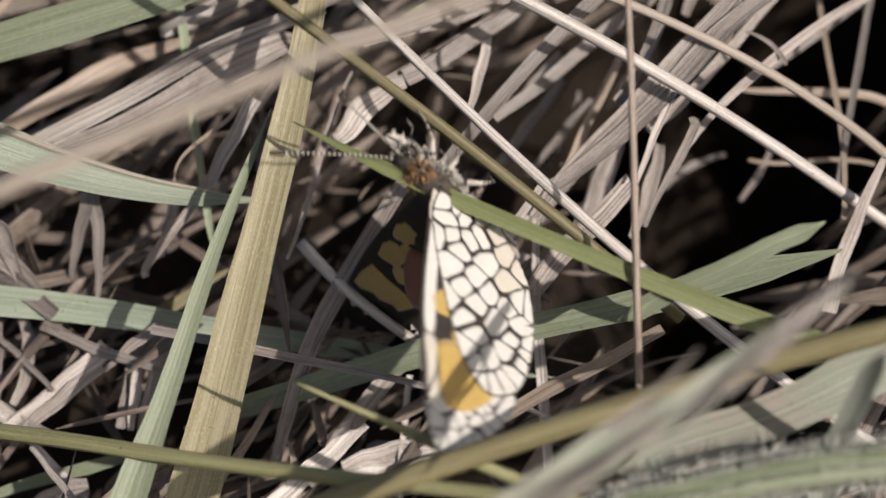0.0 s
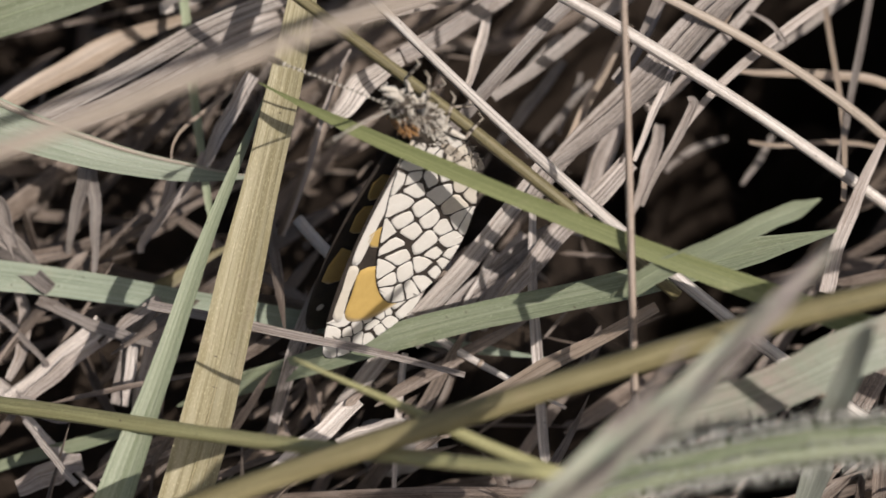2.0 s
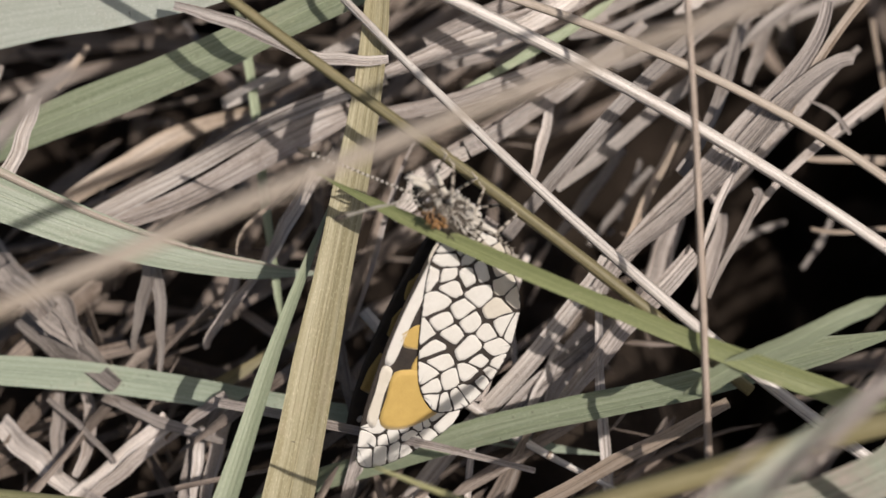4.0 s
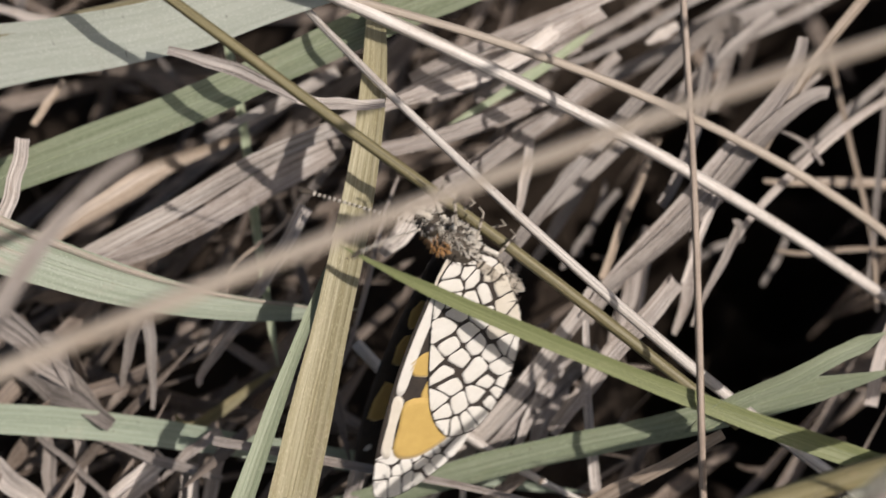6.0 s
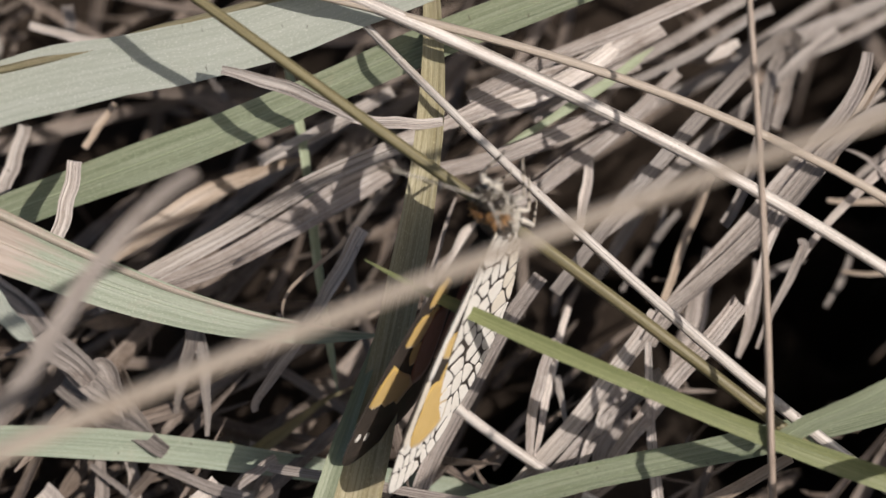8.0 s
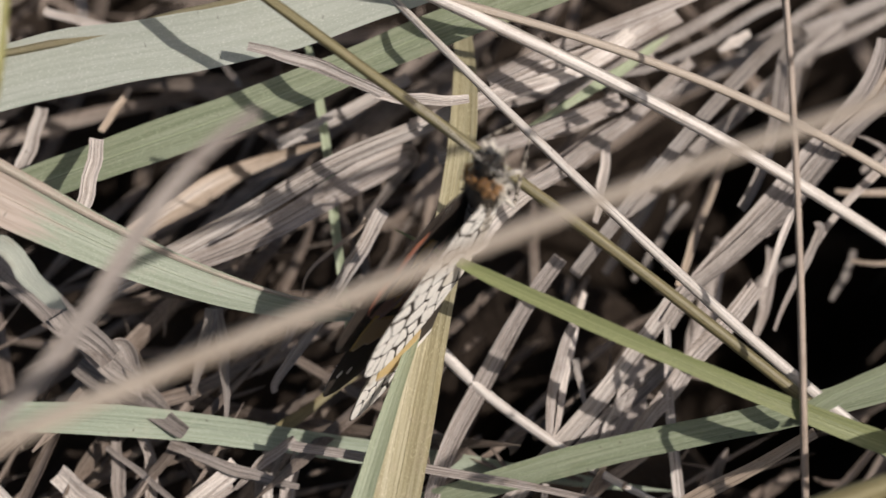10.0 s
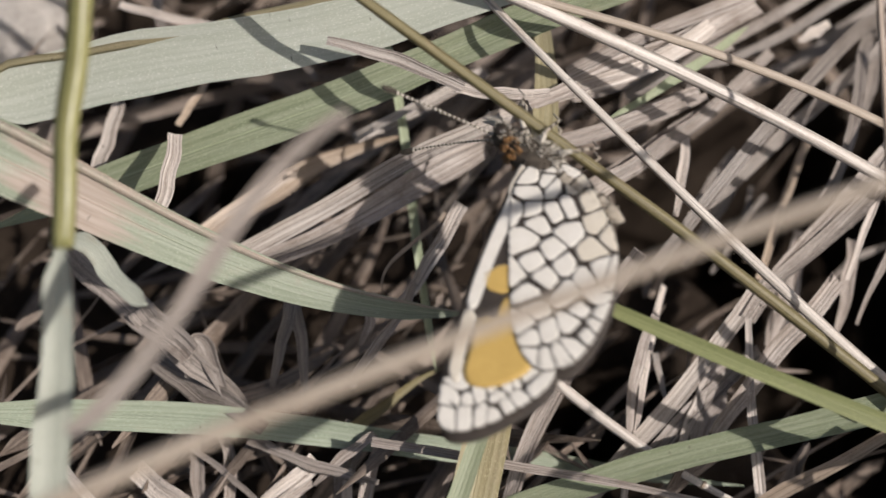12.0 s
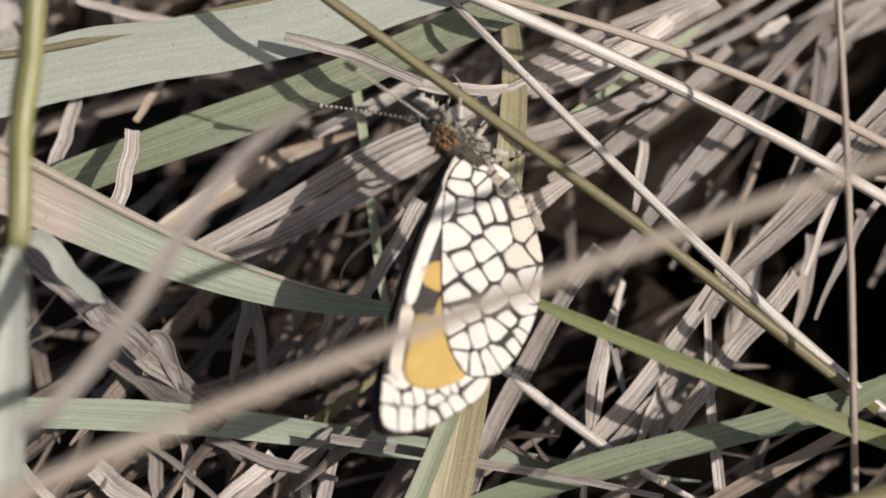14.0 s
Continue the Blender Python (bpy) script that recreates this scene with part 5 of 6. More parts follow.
def make_forewing(root, under):
    rng = random.Random(8)
    bm = bmesh.new()
    sheet(bm, FORE_OUTLINE, 0.0, 0.05)
    ob = part("forewing", bm, SCALE_DARK, root, "tapering forewing with an ochre patch")
    z = 0.05 if under > 0 else -0.08

    def patch(name, material, label, *loops, at=z):
        bm = bmesh.new()
        for loop in loops:
            sheet(bm, loop, at, 0.02)
        part(name, bm, material, ob, label)

    # cells that fill the wing: two rows of cream ones along the outer margin, ochre and buff ones behind the leading edge
    margin, inner = (Vector((21.0, -9.7)), Vector((14.0, -13.6))), (Vector((19.6, -8.6)), Vector((14.2, -12.3)))
    bulge = Vector((0.5, -0.86))
    cream = [margin[0].lerp(margin[1], (k + 0.3) / 7) + bulge * 0.7 * math.sin(math.pi * k / 6) + Vector((rng.uniform(-0.22, 0.22), rng.uniform(-0.22, 0.22))) for k in range(7)]
    cream += [inner[0].lerp(inner[1], (k + 0.1) / 5.6) + bulge * 0.5 * math.sin(math.pi * k / 5) + Vector((rng.uniform(-0.3, 0.3), rng.uniform(-0.3, 0.3))) for k in range(6)]
    cream += [(17.9, -8.6), (16.6, -10.9), (14.9, -11.7)]
    buff = [(3.2, -1.9), (5.6, -5.0)]
    bars = [(9.5, -4.9), (8.6, -6.8), (11.2, -7.0)]
    taken = [(16.0, -8.2), (15.7, -9.9), (14.2, -11.0), (13.2, -7.4), (12.2, -9.4), (6.9, -3.3), (11.6, -5.9), (8.7, -2.3), (11.9, -3.7), (5.4, -0.9), (14.3, -5.0), (16.9, -6.6)]
    cells = cells_of(FORE_OUTLINE, cream + buff + bars + taken, rng, 0.06, 0.99)
    for k, cell in enumerate(cells[:len(cream) + len(buff) + len(bars)]):
        if len(cell) > 5:
            if k < len(cream):
                patch("wing_cell", SCALE_CREAM, "", cell)
            elif k < len(cream) + len(buff):
                patch("wing_cell", SCALE_PALE, "pale buff cell", cell)
            else:
                patch("ochre_patch", SCALE_ORANGE, "ochre cell", cell)
    patch("wing_cell", SCALE_CREAM, "cream leading edge", smooth_loop([(1.0, 0.55), (4.9, -0.75), (8.8, -2.25), (12.6, -4.1), (12.3, -4.95), (8.4, -3.25), (4.8, -1.9), (1.8, -0.9)], 4))
    patch("wing_cell", SCALE_PALE, "buff leading edge", smooth_loop([(13.2, -4.4), (15.4, -5.7), (17.9, -7.1), (18.0, -8.3), (15.2, -6.6), (13.0, -5.5)], 3))
    ochre = smooth_loop([(13.0, -5.7), (11.6, -7.6), (11.9, -10.0), (13.4, -11.9), (15.2, -11.5), (16.7, -10.6), (17.6, -9.2), (17.2, -8.0), (15.2, -6.9)], 3)
    patch("ochre_patch", SCALE_ORANGE, "mustard ochre patch beneath", ochre, at=z + (0.012 if under > 0 else -0.012))
    zu = 0.05 if under < 0 else -0.08
    jag = [Vector((17.0 + 0.5 * (k % 2), -6.6 - 0.85 * k)) - Vector((0.55 * k, 0.0)) for k in range(6)]
    band = [Vector(p) for p in ((13.2, -5.2), (15.2, -5.7))] + jag + [Vector(p) for p in ((12.6, -10.8), (12.3, -9.2), (12.9, -7.2))]
    patch("ochre_band", SCALE_ORANGE, "ochre patches on the black upper side", band,
          blob(9.8, -4.6, 1.7, 1.3, -30, rng, 14, 0.16), blob(6.4, -2.9, 1.5, 1.0, -28, rng, 14, 0.16), blob(11.0, -7.0, 1.1, 0.7, -60, rng, 12, 0.16), blob(7.9, -4.7, 0.9, 0.6, -60, rng, 12, 0.16), at=zu)
    patch("rust_patch", SCALE_RED, "rust-brown patch on the upper side", blob(9.4, -8.0, 4.3, 1.4, -48, rng, 18, 0.08), at=zu)
    patch("wing_cell", SCALE_CREAM, "small cream dots near the tip", blob(19.3, -9.0, 0.4, 0.3, 0, rng, 8), blob(18.6, -10.2, 0.45, 0.3, -20, rng, 8), at=zu)
    return ob


def ball(bm, c, r, n=10, m=14, lump=0.0, rng=None):
    """An ellipsoid in millimetres, its long way along y."""
    rows = []
    for i in range(1, n):
        a = math.pi * i / n
        row = []
        for j in range(m):
            b = 2 * math.pi * j / m
            f = 1 + (rng.uniform(-lump, lump) if rng else 0)
            row.append(bm.verts.new(Vector((c[0] + r[0] * math.sin(a) * math.cos(b) * f, c[1] + r[1] * math.cos(a) * f, c[2] + r[2] * math.sin(a) * math.sin(b) * f)) * MM))
        rows.append(row)
    ends = [bm.verts.new(Vector((c[0], c[1] + s * r[1], c[2])) * MM) for s in (1, -1)]
    for i in range(n - 2):
        for j in range(m):
            bm.faces.new((rows[i][j], rows[i][(j + 1) % m], rows[i + 1][(j + 1) % m], rows[i + 1][j])).smooth = True
    for j in range(m):
        bm.faces.new((rows[0][(j + 1) % m], rows[0][j], ends[0])).smooth = True
        bm.faces.new((rows[-1][j], rows[-1][(j + 1) % m], ends[1])).smooth = True


def tube(bm, pts, radii, k=6):
    rings = []
    for i, p in enumerate(pts):
        p = Vector(p)
        t = (Vector(pts[min(i + 1, len(pts) - 1)]) - Vector(pts[max(i - 1, 0)])).normalized()
        s = t.cross(Vector((0.3, 0.2, 0.93))).normalized()
        u = t.cross(s)
        rings.append([bm.verts.new((p + (s * math.cos(2 * math.pi * j / k) + u * math.sin(2 * math.pi * j / k)) * radii[i]) * MM) for j in range(k)])
    for a, b in zip(rings, rings[1:]):
        for j in range(k):
            bm.faces.new((a[j], a[(j + 1) % k], b[(j + 1) % k], b[j])).smooth = True
    bm.faces.new(rings[0][::-1])
    bm.faces.new(rings[-1])


def fur(bm, c, r, count, length, rng, lo=-1.0, hi=1.0, wide=0.05):
    """Short hairs standing on an ellipsoid, between two heights of z."""
    made = 0
    while made < count:
        d = Vector((rng.gauss(0, 1), rng.gauss(0, 1), rng.gauss(0, 1))).normalized()
        if not lo <= d.z <= hi:
            continue
        made += 1
        p = Vector((c[0] + d.x * r[0], c[1] + d.y * r[1], c[2] + d.z * r[2]))
        e = (d + Vector((rng.gauss(0, 0.3), -0.6 + rng.gauss(0, 0.3), rng.gauss(0, 0.3)))).normalized()
        q = p + e * length * rng.uniform(0.6, 1.3)
        tube(bm, [p, (p + q) / 2, q], [wide, wide * 0.8, wide * 0.2], 3)


def make_butterfly():
    root = new("butterfly")
    root.empty_display_size = 0.005
    tagged(root, "cream, black and ochre checkered butterfly clinging to a stem", "butterfly")
    rng = random.Random(21)
    bm = bmesh.new()
    ball(bm, (0, 0.8, 0), (1.55, 2.8, 1.6), 12, 16, 0.05, rng)
    thorax = part("thorax", bm, FUR_DARK, root, "dark hairy thorax")
    bm = bmesh.new()
    fur(bm, (0, 0.7, -0.05), (1.55, 2.7, 1.6), 420, 0.5, rng, -1, 0.1, 0.08)
    part("pale_hair", bm, FUR_PALE, thorax, "cream hair on the breast")
    bm = bmesh.new()
    fur(bm, (0, 0.7, -0.05), (1.6, 2.7, 1.6), 110, 0.6, rng, -0.9, 0.7, 0.07)
    part("dark_hair", bm, FUR_DARK, thorax, "dark tufts between the pale hair")
    bm = bmesh.new()
    for s in (1, -1):
        fur(bm, (s * 0.75, 2.5, 0.55), (0.75, 0.8, 0.75), 120, 0.5, rng, -0.4, 1.0, 0.09)
    part("orange_hair", bm, FUR_ORANGE, thorax, "two orange-brown tufts of collar hair")
    bm = bmesh.new()
    tube(bm, [(0, -1.2, 0), (0, -2.6, 0.1), (0, -4.4, 0.15), (0, -6.2, 0.1), (0, -7.8, 0), (0, -8.6, -0.1)], [0.95, 1.1, 1.1, 0.9, 0.6, 0.2], 14)
    fur(bm, (0, -4.0, 0.05), (1.05, 4.2, 1.05), 260, 0.4, rng, -1, 0.5, 0.06)
    abdomen = part("abdomen", bm, FUR_BODY, root, "cream-grey tapering abdomen")
    bm = bmesh.new()
    for y in (-2.2, -3.4, -4.6, -5.8, -6.9):
        tube(bm, [(0, y, 0.08), (0, y - 0.22, 0.08)], [1.13, 1.13] if y > -5 else [0.98, 0.95] if y > -6 else [0.82, 0.78], 14)
    part("abdomen_ring", bm, FUR_DARK, abdomen, "dark rings")
    bm = bmesh.new()
    ball(bm, (0, 4.1, -0.1), (1.2, 1.0, 1.1), 8, 12, 0.06, rng)
    fur(bm, (0, 4.2, -0.1), (1.0, 0.9, 0.9), 60, 0.5, rng)
    head = part("head", bm, FUR_DARK, root, "hairy black head")
    bm = bmesh.new()
    fur(bm, (0, 4.1, -0.1), (1.2, 1.05, 1.1), 90, 0.5, rng, -0.9, 0.6, 0.08)
    part("pale_tuft", bm, FUR_PALE, head, "cream tufts")
    for s in (1, -1):
        bm = bmesh.new()
        ball(bm, (s * 0.95, 4.3, 0.05), (0.55, 0.66, 0.66), 8, 12)
        part("eye", bm, EYE, head, "glossy dark eye")
        bm = bmesh.new()
        palp = [Vector((s * 0.4, 4.6, -0.6)), Vector((s * 0.45, 5.3, -0.8)), Vector((s * 0.4, 6.1, -0.5)), Vector((s * 0.35, 6.6, -0.1))]
        tube(bm, palp, [0.28, 0.32, 0.22, 0.05], 6)
        for k in range(40):
            a = palp[rng.randrange(3)]
            tube(bm, [a, a + Vector((s * rng.uniform(0.1, 0.4), rng.uniform(0.1, 0.5), rng.uniform(-0.5, 0.3)))], [0.07, 0.02], 3)
        part("palp", bm, FUR_PALE, head, "cream hairy palp")
        # antenna of short dark and pale rings, thickening to a club
        d = Vector((s * 0.48, 0.80, 0.36)).normalized()
        start = Vector((s * 0.4, 4.7, 0.5))
        dark, pale = bmesh.new(), bmesh.new()
        line, thick = [], []
        for i in range(49):
            a = i / 48
            line.append(start + d * 10.2 * a + Vector((s * 0.5, -0.3, 0.4)) * a * a)
            thick.append(0.08 + (0.20 * math.sin((a - 0.84) / 0.16 * 2.6) if a > 0.84 else 0))
        tube(dark, line, thick, 6)
        for i in range(1, 43, 2):
            tube(pale, line[i:i + 2], [thick[i] + 0.035, thick[i + 1] + 0.03], 6)
        ant = part("antenna", dark, FUR_DARK, root, "thin clubbed antenna")
        tagged(part("pale_ring", pale, FUR_PALE, ant, "cream rings"), kind="stuff")
        for k, (y, reach_y) in enumerate(((2.3, 4.6), (0.9, 0.8), (-0.4, -3.4))):
            knee = Vector((s * 2.1, y + (reach_y - y) * 0.55, -1.7))
            foot = Vector((s * 0.9, reach_y + 0.3, -3.7))
            hip = Vector((s * 0.7, y, -1.0))
            bm = bmesh.new()
            tube(bm, [hip, (hip + knee) / 2, knee], [0.26, 0.26, 0.17], 6)
            leg = part("leg", bm, FUR_PALE, root, "cream leg with dark bands")
            bm = bmesh.new()
            tube(bm, [knee, knee.lerp(foot, 0.5), foot, foot + Vector((0, 0.8, -0.15))], [0.15, 0.13, 0.10, 0.05], 6)
            part("shin", bm, FUR_BODY, leg, "thin grey-brown shin")
            bm = bmesh.new()
            for a, b in ((hip.lerp(knee, 0.3), hip.lerp(knee, 0.42)), (hip.lerp(knee, 0.88), hip.lerp(knee, 1.0)), (knee.lerp(foot, 0.3), knee.lerp(foot, 0.42)), (knee.lerp(foot, 0.65), knee.lerp(foot, 0.78))):
                tube(bm, [a, b], [0.27, 0.27] if a.z > -1.75 and (a - hip).length < 1.0 else [0.18, 0.16], 6)
            part("leg_band", bm, FUR_DARK, leg, "dark bands")
    wings = []
    for s in (1, -1):
        wings.append((make_forewing(root, -s), make_hindwing(root, -s)))
    return root, wings


butterfly, WINGS = make_butterfly()

# opening of the two wing pairs from the closed position, and the forewings' turn forwards: seconds, right, left, forwards
OPEN = (
    (0.0, 6, 94, -1), (0.1, 6, 104, -1), (0.2, 6, 110, 0), (0.3, 28, 114, 0), (0.4, 56, 123, 0),
    (0.5, 68, 137, 0), (0.8, 40, 134, 0), (0.9, 20, 108, 0), (1.0, 8, 98, 0), (1.1, 8, 80, 0),
    (1.2, 8, 55, 0), (1.3, 6, 34, 0), (1.4, 4, 18, 1), (1.5, 3, 9, 2), (2.2, 1, 4, -4),
    (2.5, 0, 3, -2), (3.0, 0, 5, 0), (3.5, 0, 5, 0), (5.8, 3, 3, -1), (6.2, 2, 6, 2),
    (6.6, 2, 6, 2), (7.0, 2, 5, 2), (7.4, 2, 5, 2), (7.7, 3, 5, 2), (9.8, 2, 4, -27),
    (10.0, 2, 4, -27), (10.3, 3, 4, -25), (10.5, 4, 12, -9), (10.7, 6, 26, -8), (10.9, 12, 48, -10),
    (11.0, 11, 58, -11), (11.1, 15, 57, -11), (11.3, -14, 56, -10), (11.4, 1, 14, -3), (11.6, 3, 7, 6),
    (11.8, 0, 6, 5), (11.9, 0, 6, 5), (12.1, 0, -1, -2), (12.2, 2, -1, -4), (12.4, 1, -1, -1), (13.0, 3, -2, 1),
    (13.5, 3, -2, 1), (14.0, 3, -2, 1),
)


def motions():
    walk(butterfly, [
        (0.0, pose(0.00928, -0.00517, 0.03517, 65.3, -54.9, -1.3)),
        (0.2, pose(0.00947, -0.00689, 0.03416, 51.5, -47.1, 23.3)),
        (0.3, pose(0.00920, -0.00645, 0.03439, 72.3, -66.0, 10.7)),
        (0.4, pose(0.00631, -0.00463, 0.03535, 155.6, -43.3, -47.3)),
        (0.5, pose(0.00698, -0.00478, 0.03528, 131.4, -45.8, -34.3)),
        (0.8, pose(0.00705, -0.00371, 0.03584, 129.4, -45.1, -46.0)),
        (0.9, pose(0.00898, -0.00659, 0.03431, 51.2, -63.8, 20.2)),
        (1.0, pose(0.00855, -0.00643, 0.03440, 42.6, -58.3, 30.4)),
        (1.2, pose(0.00841, -0.00518, 0.03506, 83.5, -79.2, -17.4)),
        (1.5, pose(0.00851, -0.00309, 0.03674, 126.6, -21.4, -65.8)),
        (2.2, pose(0.00776, -0.00230, 0.03633, 114.2, -12.8, -55.7)),
        (2.5, pose(0.00531, -0.00253, 0.03647, 113.0, -21.9, -61.1)),
        (3.0, pose(0.00507, -0.00286, 0.03630, 115.3, -22.2, -62.4)),
        (3.5, pose(0.00504, -0.00252, 0.03648, 117.6, -22.8, -62.7)),
        (5.8, pose(0.00558, -0.00089, 0.03727, 129.5, -33.1, -73.5)),
        (6.2, pose(0.00317, -0.00057, 0.03761, 114.8, -19.5, -48.9)),
        (6.6, pose(0.00246, -0.00129, 0.03721, 113.8, -15.7, -45.8)),
        (7.0, pose(0.00368, 0.00154, 0.03915, 112.0, -5.6, -46.0)),
        (7.4, pose(0.00228, 0.00081, 0.03874, 112.6, -16.3, -58.9)),
        (7.7, pose(0.00293, 0.00179, 0.04008, 100.6, -6.7, -35.2)),
        (9.8, pose(-0.00117, 0.00028, 0.04356, 88.6, 3.1, -43.4)),
        (10.0, pose(-0.00117, 0.00028, 0.04356, 88.6, 3.1, -43.4)),
        (10.3, pose(-0.00156, 0.00071, 0.04286, 98.4, 2.1, -38.2)),
        (10.5, pose(-0.00168, 0.00142, 0.04223, 106.4, -1.4, -48.3)),
        (11.0, pose(-0.00198, 0.00315, 0.04022, 100.7, -22.7, -22.3)),
        (11.1, pose(-0.00220, 0.00332, 0.04057, 103.4, -24.1, -23.2)),
        (11.3, pose(-0.00245, 0.00268, 0.04097, 106.2, -29.0, -15.4)),
        (11.4, pose(-0.00217, 0.00450, 0.03950, 117.9, -15.2, -34.5)),
        (11.6, pose(-0.00184, 0.00389, 0.03922, 117.0, -15.4, -33.3)),
        (11.8, pose(-0.00206, 0.00439, 0.03874, 117.6, -20.3, -33.9)),
        (11.9, pose(-0.00206, 0.00439, 0.03874, 117.6, -20.3, -33.9)),
        (12.0, pose(-0.00295, 0.00415, 0.04075, -158.4, -80.7, -153.8)),
        (12.1, pose(-0.00325, 0.00425, 0.04035, 166.7, -83.9, -119.0)),
        (12.2, pose(-0.00377, 0.00453, 0.03962, 101.6, -81.2, -54.1)),
        (12.4, pose(-0.00434, 0.00517, 0.04068, 124.1, -75.1, -76.7)),
        (13.0, pose(-0.00477, 0.00389, 0.03988, 86.9, -67.6, -36.5)),
        (13.5, pose(-0.00491, 0.00421, 0.04006, 92.8, -66.9, -42.0)),
        (14.0, pose(-0.00541, 0.00473, 0.04033, 92.5, -66.4, -42.2)),
    ])
    for side, (fore, hind) in enumerate(WINGS):
        for wing, sweep in ((fore, 15), (hind, 3)):
            rows = []
            for t, right, left, forward in OPEN:
                a = (right, left)[side]
                turn = a - 90 if side == 0 else -90 - a
                out = sweep * min(1, max(0, (a - 45) / 27)) + (forward if wing is fore else 0)
                rows.append((t, pose((0.0008, -0.0008)[side], 0, 0.0006, 0, turn, 0) @ pose(0, 0, 0, 0, 0, out)))
            walk(wing, rows)
    walk(perch, [
        (0.0, pose(-0.00501, 0.00809, 0.04299, -0.00, 0.15, -0.28)),
        (0.5, pose(-0.00501, 0.00809, 0.04299, -0.00, 0.15, -0.28)),
        (3.5, pose(-0.00500, 0.00774, 0.04280, -0.00, -0.26, 0.49)),
        (5.8, pose(-0.00520, 0.00796, 0.04292, -0.00, 0.17, -0.32)),
        (10.0, pose(-0.00518, 0.00780, 0.04283, -0.00, -0.05, 0.09)),
        (13.0, pose(-0.00516, 0.00815, 0.04302, -0.00, 0.06, -0.12)),
        (14.0, pose(-0.00516, 0.00815, 0.04302, -0.00, 0.06, -0.12)),
    ])
    walk(straw_a, [
        (0.0, pose(0.01963, -0.00304, 0.02953, -0.00, 0.06, -0.11)),
        (0.5, pose(0.01963, -0.00304, 0.02953, -0.00, 0.06, -0.11)),
        (3.5, pose(0.02024, -0.00322, 0.02943, -0.00, -0.43, 0.81)),
        (5.8, pose(0.02225, -0.00500, 0.02848, -0.00, -0.35, 0.66)),
        (10.0, pose(0.01937, -0.00266, 0.02973, -0.00, 0.39, -0.73)),
        (13.0, pose(0.01940, -0.00289, 0.02961, -0.01, 0.82, -1.54)),
        (14.0, pose(0.01940, -0.00289, 0.02961, -0.01, 0.82, -1.54)),
    ])
    walk(straw_b, [
        (0.0, pose(0.02121, 0.01237, 0.03198, -0.00, -0.15, 0.28)),
        (0.5, pose(0.02121, 0.01237, 0.03198, -0.00, -0.15, 0.28)),
        (3.5, pose(0.02211, 0.01231, 0.03195, -0.00, 0.23, -0.43)),
        (5.8, pose(0.02110, 0.01233, 0.03196, -0.00, 0.14, -0.26)),
        (10.0, pose(0.02228, 0.01201, 0.03179, -0.00, 0.11, -0.21)),
        (13.0, pose(0.02181, 0.01207, 0.03182, -0.00, -0.48, 0.91)),
        (14.0, pose(0.02181, 0.01207, 0.03182, -0.00, -0.48, 0.91)),
    ])
    walk(straw_c, [
        (0.0, pose(0.02228, 0.01634, 0.03284, -0.05, -1.78, 3.35)),
        (0.5, pose(0.02228, 0.01634, 0.03284, -0.05, -1.78, 3.35)),
        (3.5, pose(0.02368, 0.01637, 0.03286, -0.00, -0.53, 1.00)),
        (5.8, pose(0.02560, 0.01525, 0.03227, -0.00, 0.28, -0.53)),
        (10.0, pose(0.02713, 0.01495, 0.03211, -0.00, 0.06, -0.12)),
        (13.0, pose(0.02741, 0.01420, 0.03171, -0.00, 0.32, -0.60)),
        (14.0, pose(0.02741, 0.01420, 0.03171, -0.00, 0.32, -0.60)),
    ])
    walk(wiry, [
        (0.0, pose(0.02502, -0.00604, 0.03851, -0.00, 0.15, -0.29)),
        (0.5, pose(0.02502, -0.00604, 0.03851, -0.00, 0.15, -0.29)),
        (3.5, pose(0.02512, -0.00576, 0.03866, -0.00, -0.20, 0.37)),
        (5.8, pose(0.02443, -0.00568, 0.03870, -0.00, 0.03, -0.06)),
        (10.0, pose(0.02489, -0.00553, 0.03878, -0.00, 0.10, -0.20)),
        (13.0, pose(0.02542, -0.00574, 0.03867, -0.00, 0.24, -0.45)),
        (14.0, pose(0.02542, -0.00574, 0.03867, -0.00, 0.24, -0.45)),
    ])
    walk(front_green, [
        (0.0, pose(0.03427, -0.01394, 0.03114, -0.00, 0.19, -0.35)),
        (0.5, pose(0.03432, -0.01404, 0.03114, -0.00, 0.19, -0.35)),
        (1.5, pose(0.03162, -0.01288, 0.03167, -0.00, 0.13, -0.24)),
        (2.5, pose(0.03231, -0.01252, 0.03197, -0.00, -0.46, 0.87)),
        (3.5, pose(0.03022, -0.01222, 0.03198, -0.00, 0.07, -0.13)),
        (5.8, pose(0.03159, -0.01407, 0.03079, -0.01, 0.58, -1.10)),
        (6.5, pose(0.03241, -0.01483, 0.03045, -0.00, 0.02, -0.04)),
        (7.5, pose(0.02912, -0.01447, 0.03076, -0.01, 0.70, -1.32)),
        (10.0, pose(0.02880, -0.01452, 0.03078, -0.02, 1.05, -1.98)),
        (11.0, pose(0.03275, -0.01687, 0.02960, -0.00, 0.52, -0.98)),
        (12.5, pose(0.03240, -0.01698, 0.02953, -0.01, 0.74, -1.39)),
        (13.0, pose(0.03236, -0.01709, 0.02947, -0.01, 0.56, -1.05)),
        (14.0, pose(0.03234, -0.01715, 0.02948, -0.00, 0.15, -0.28)),
    ])
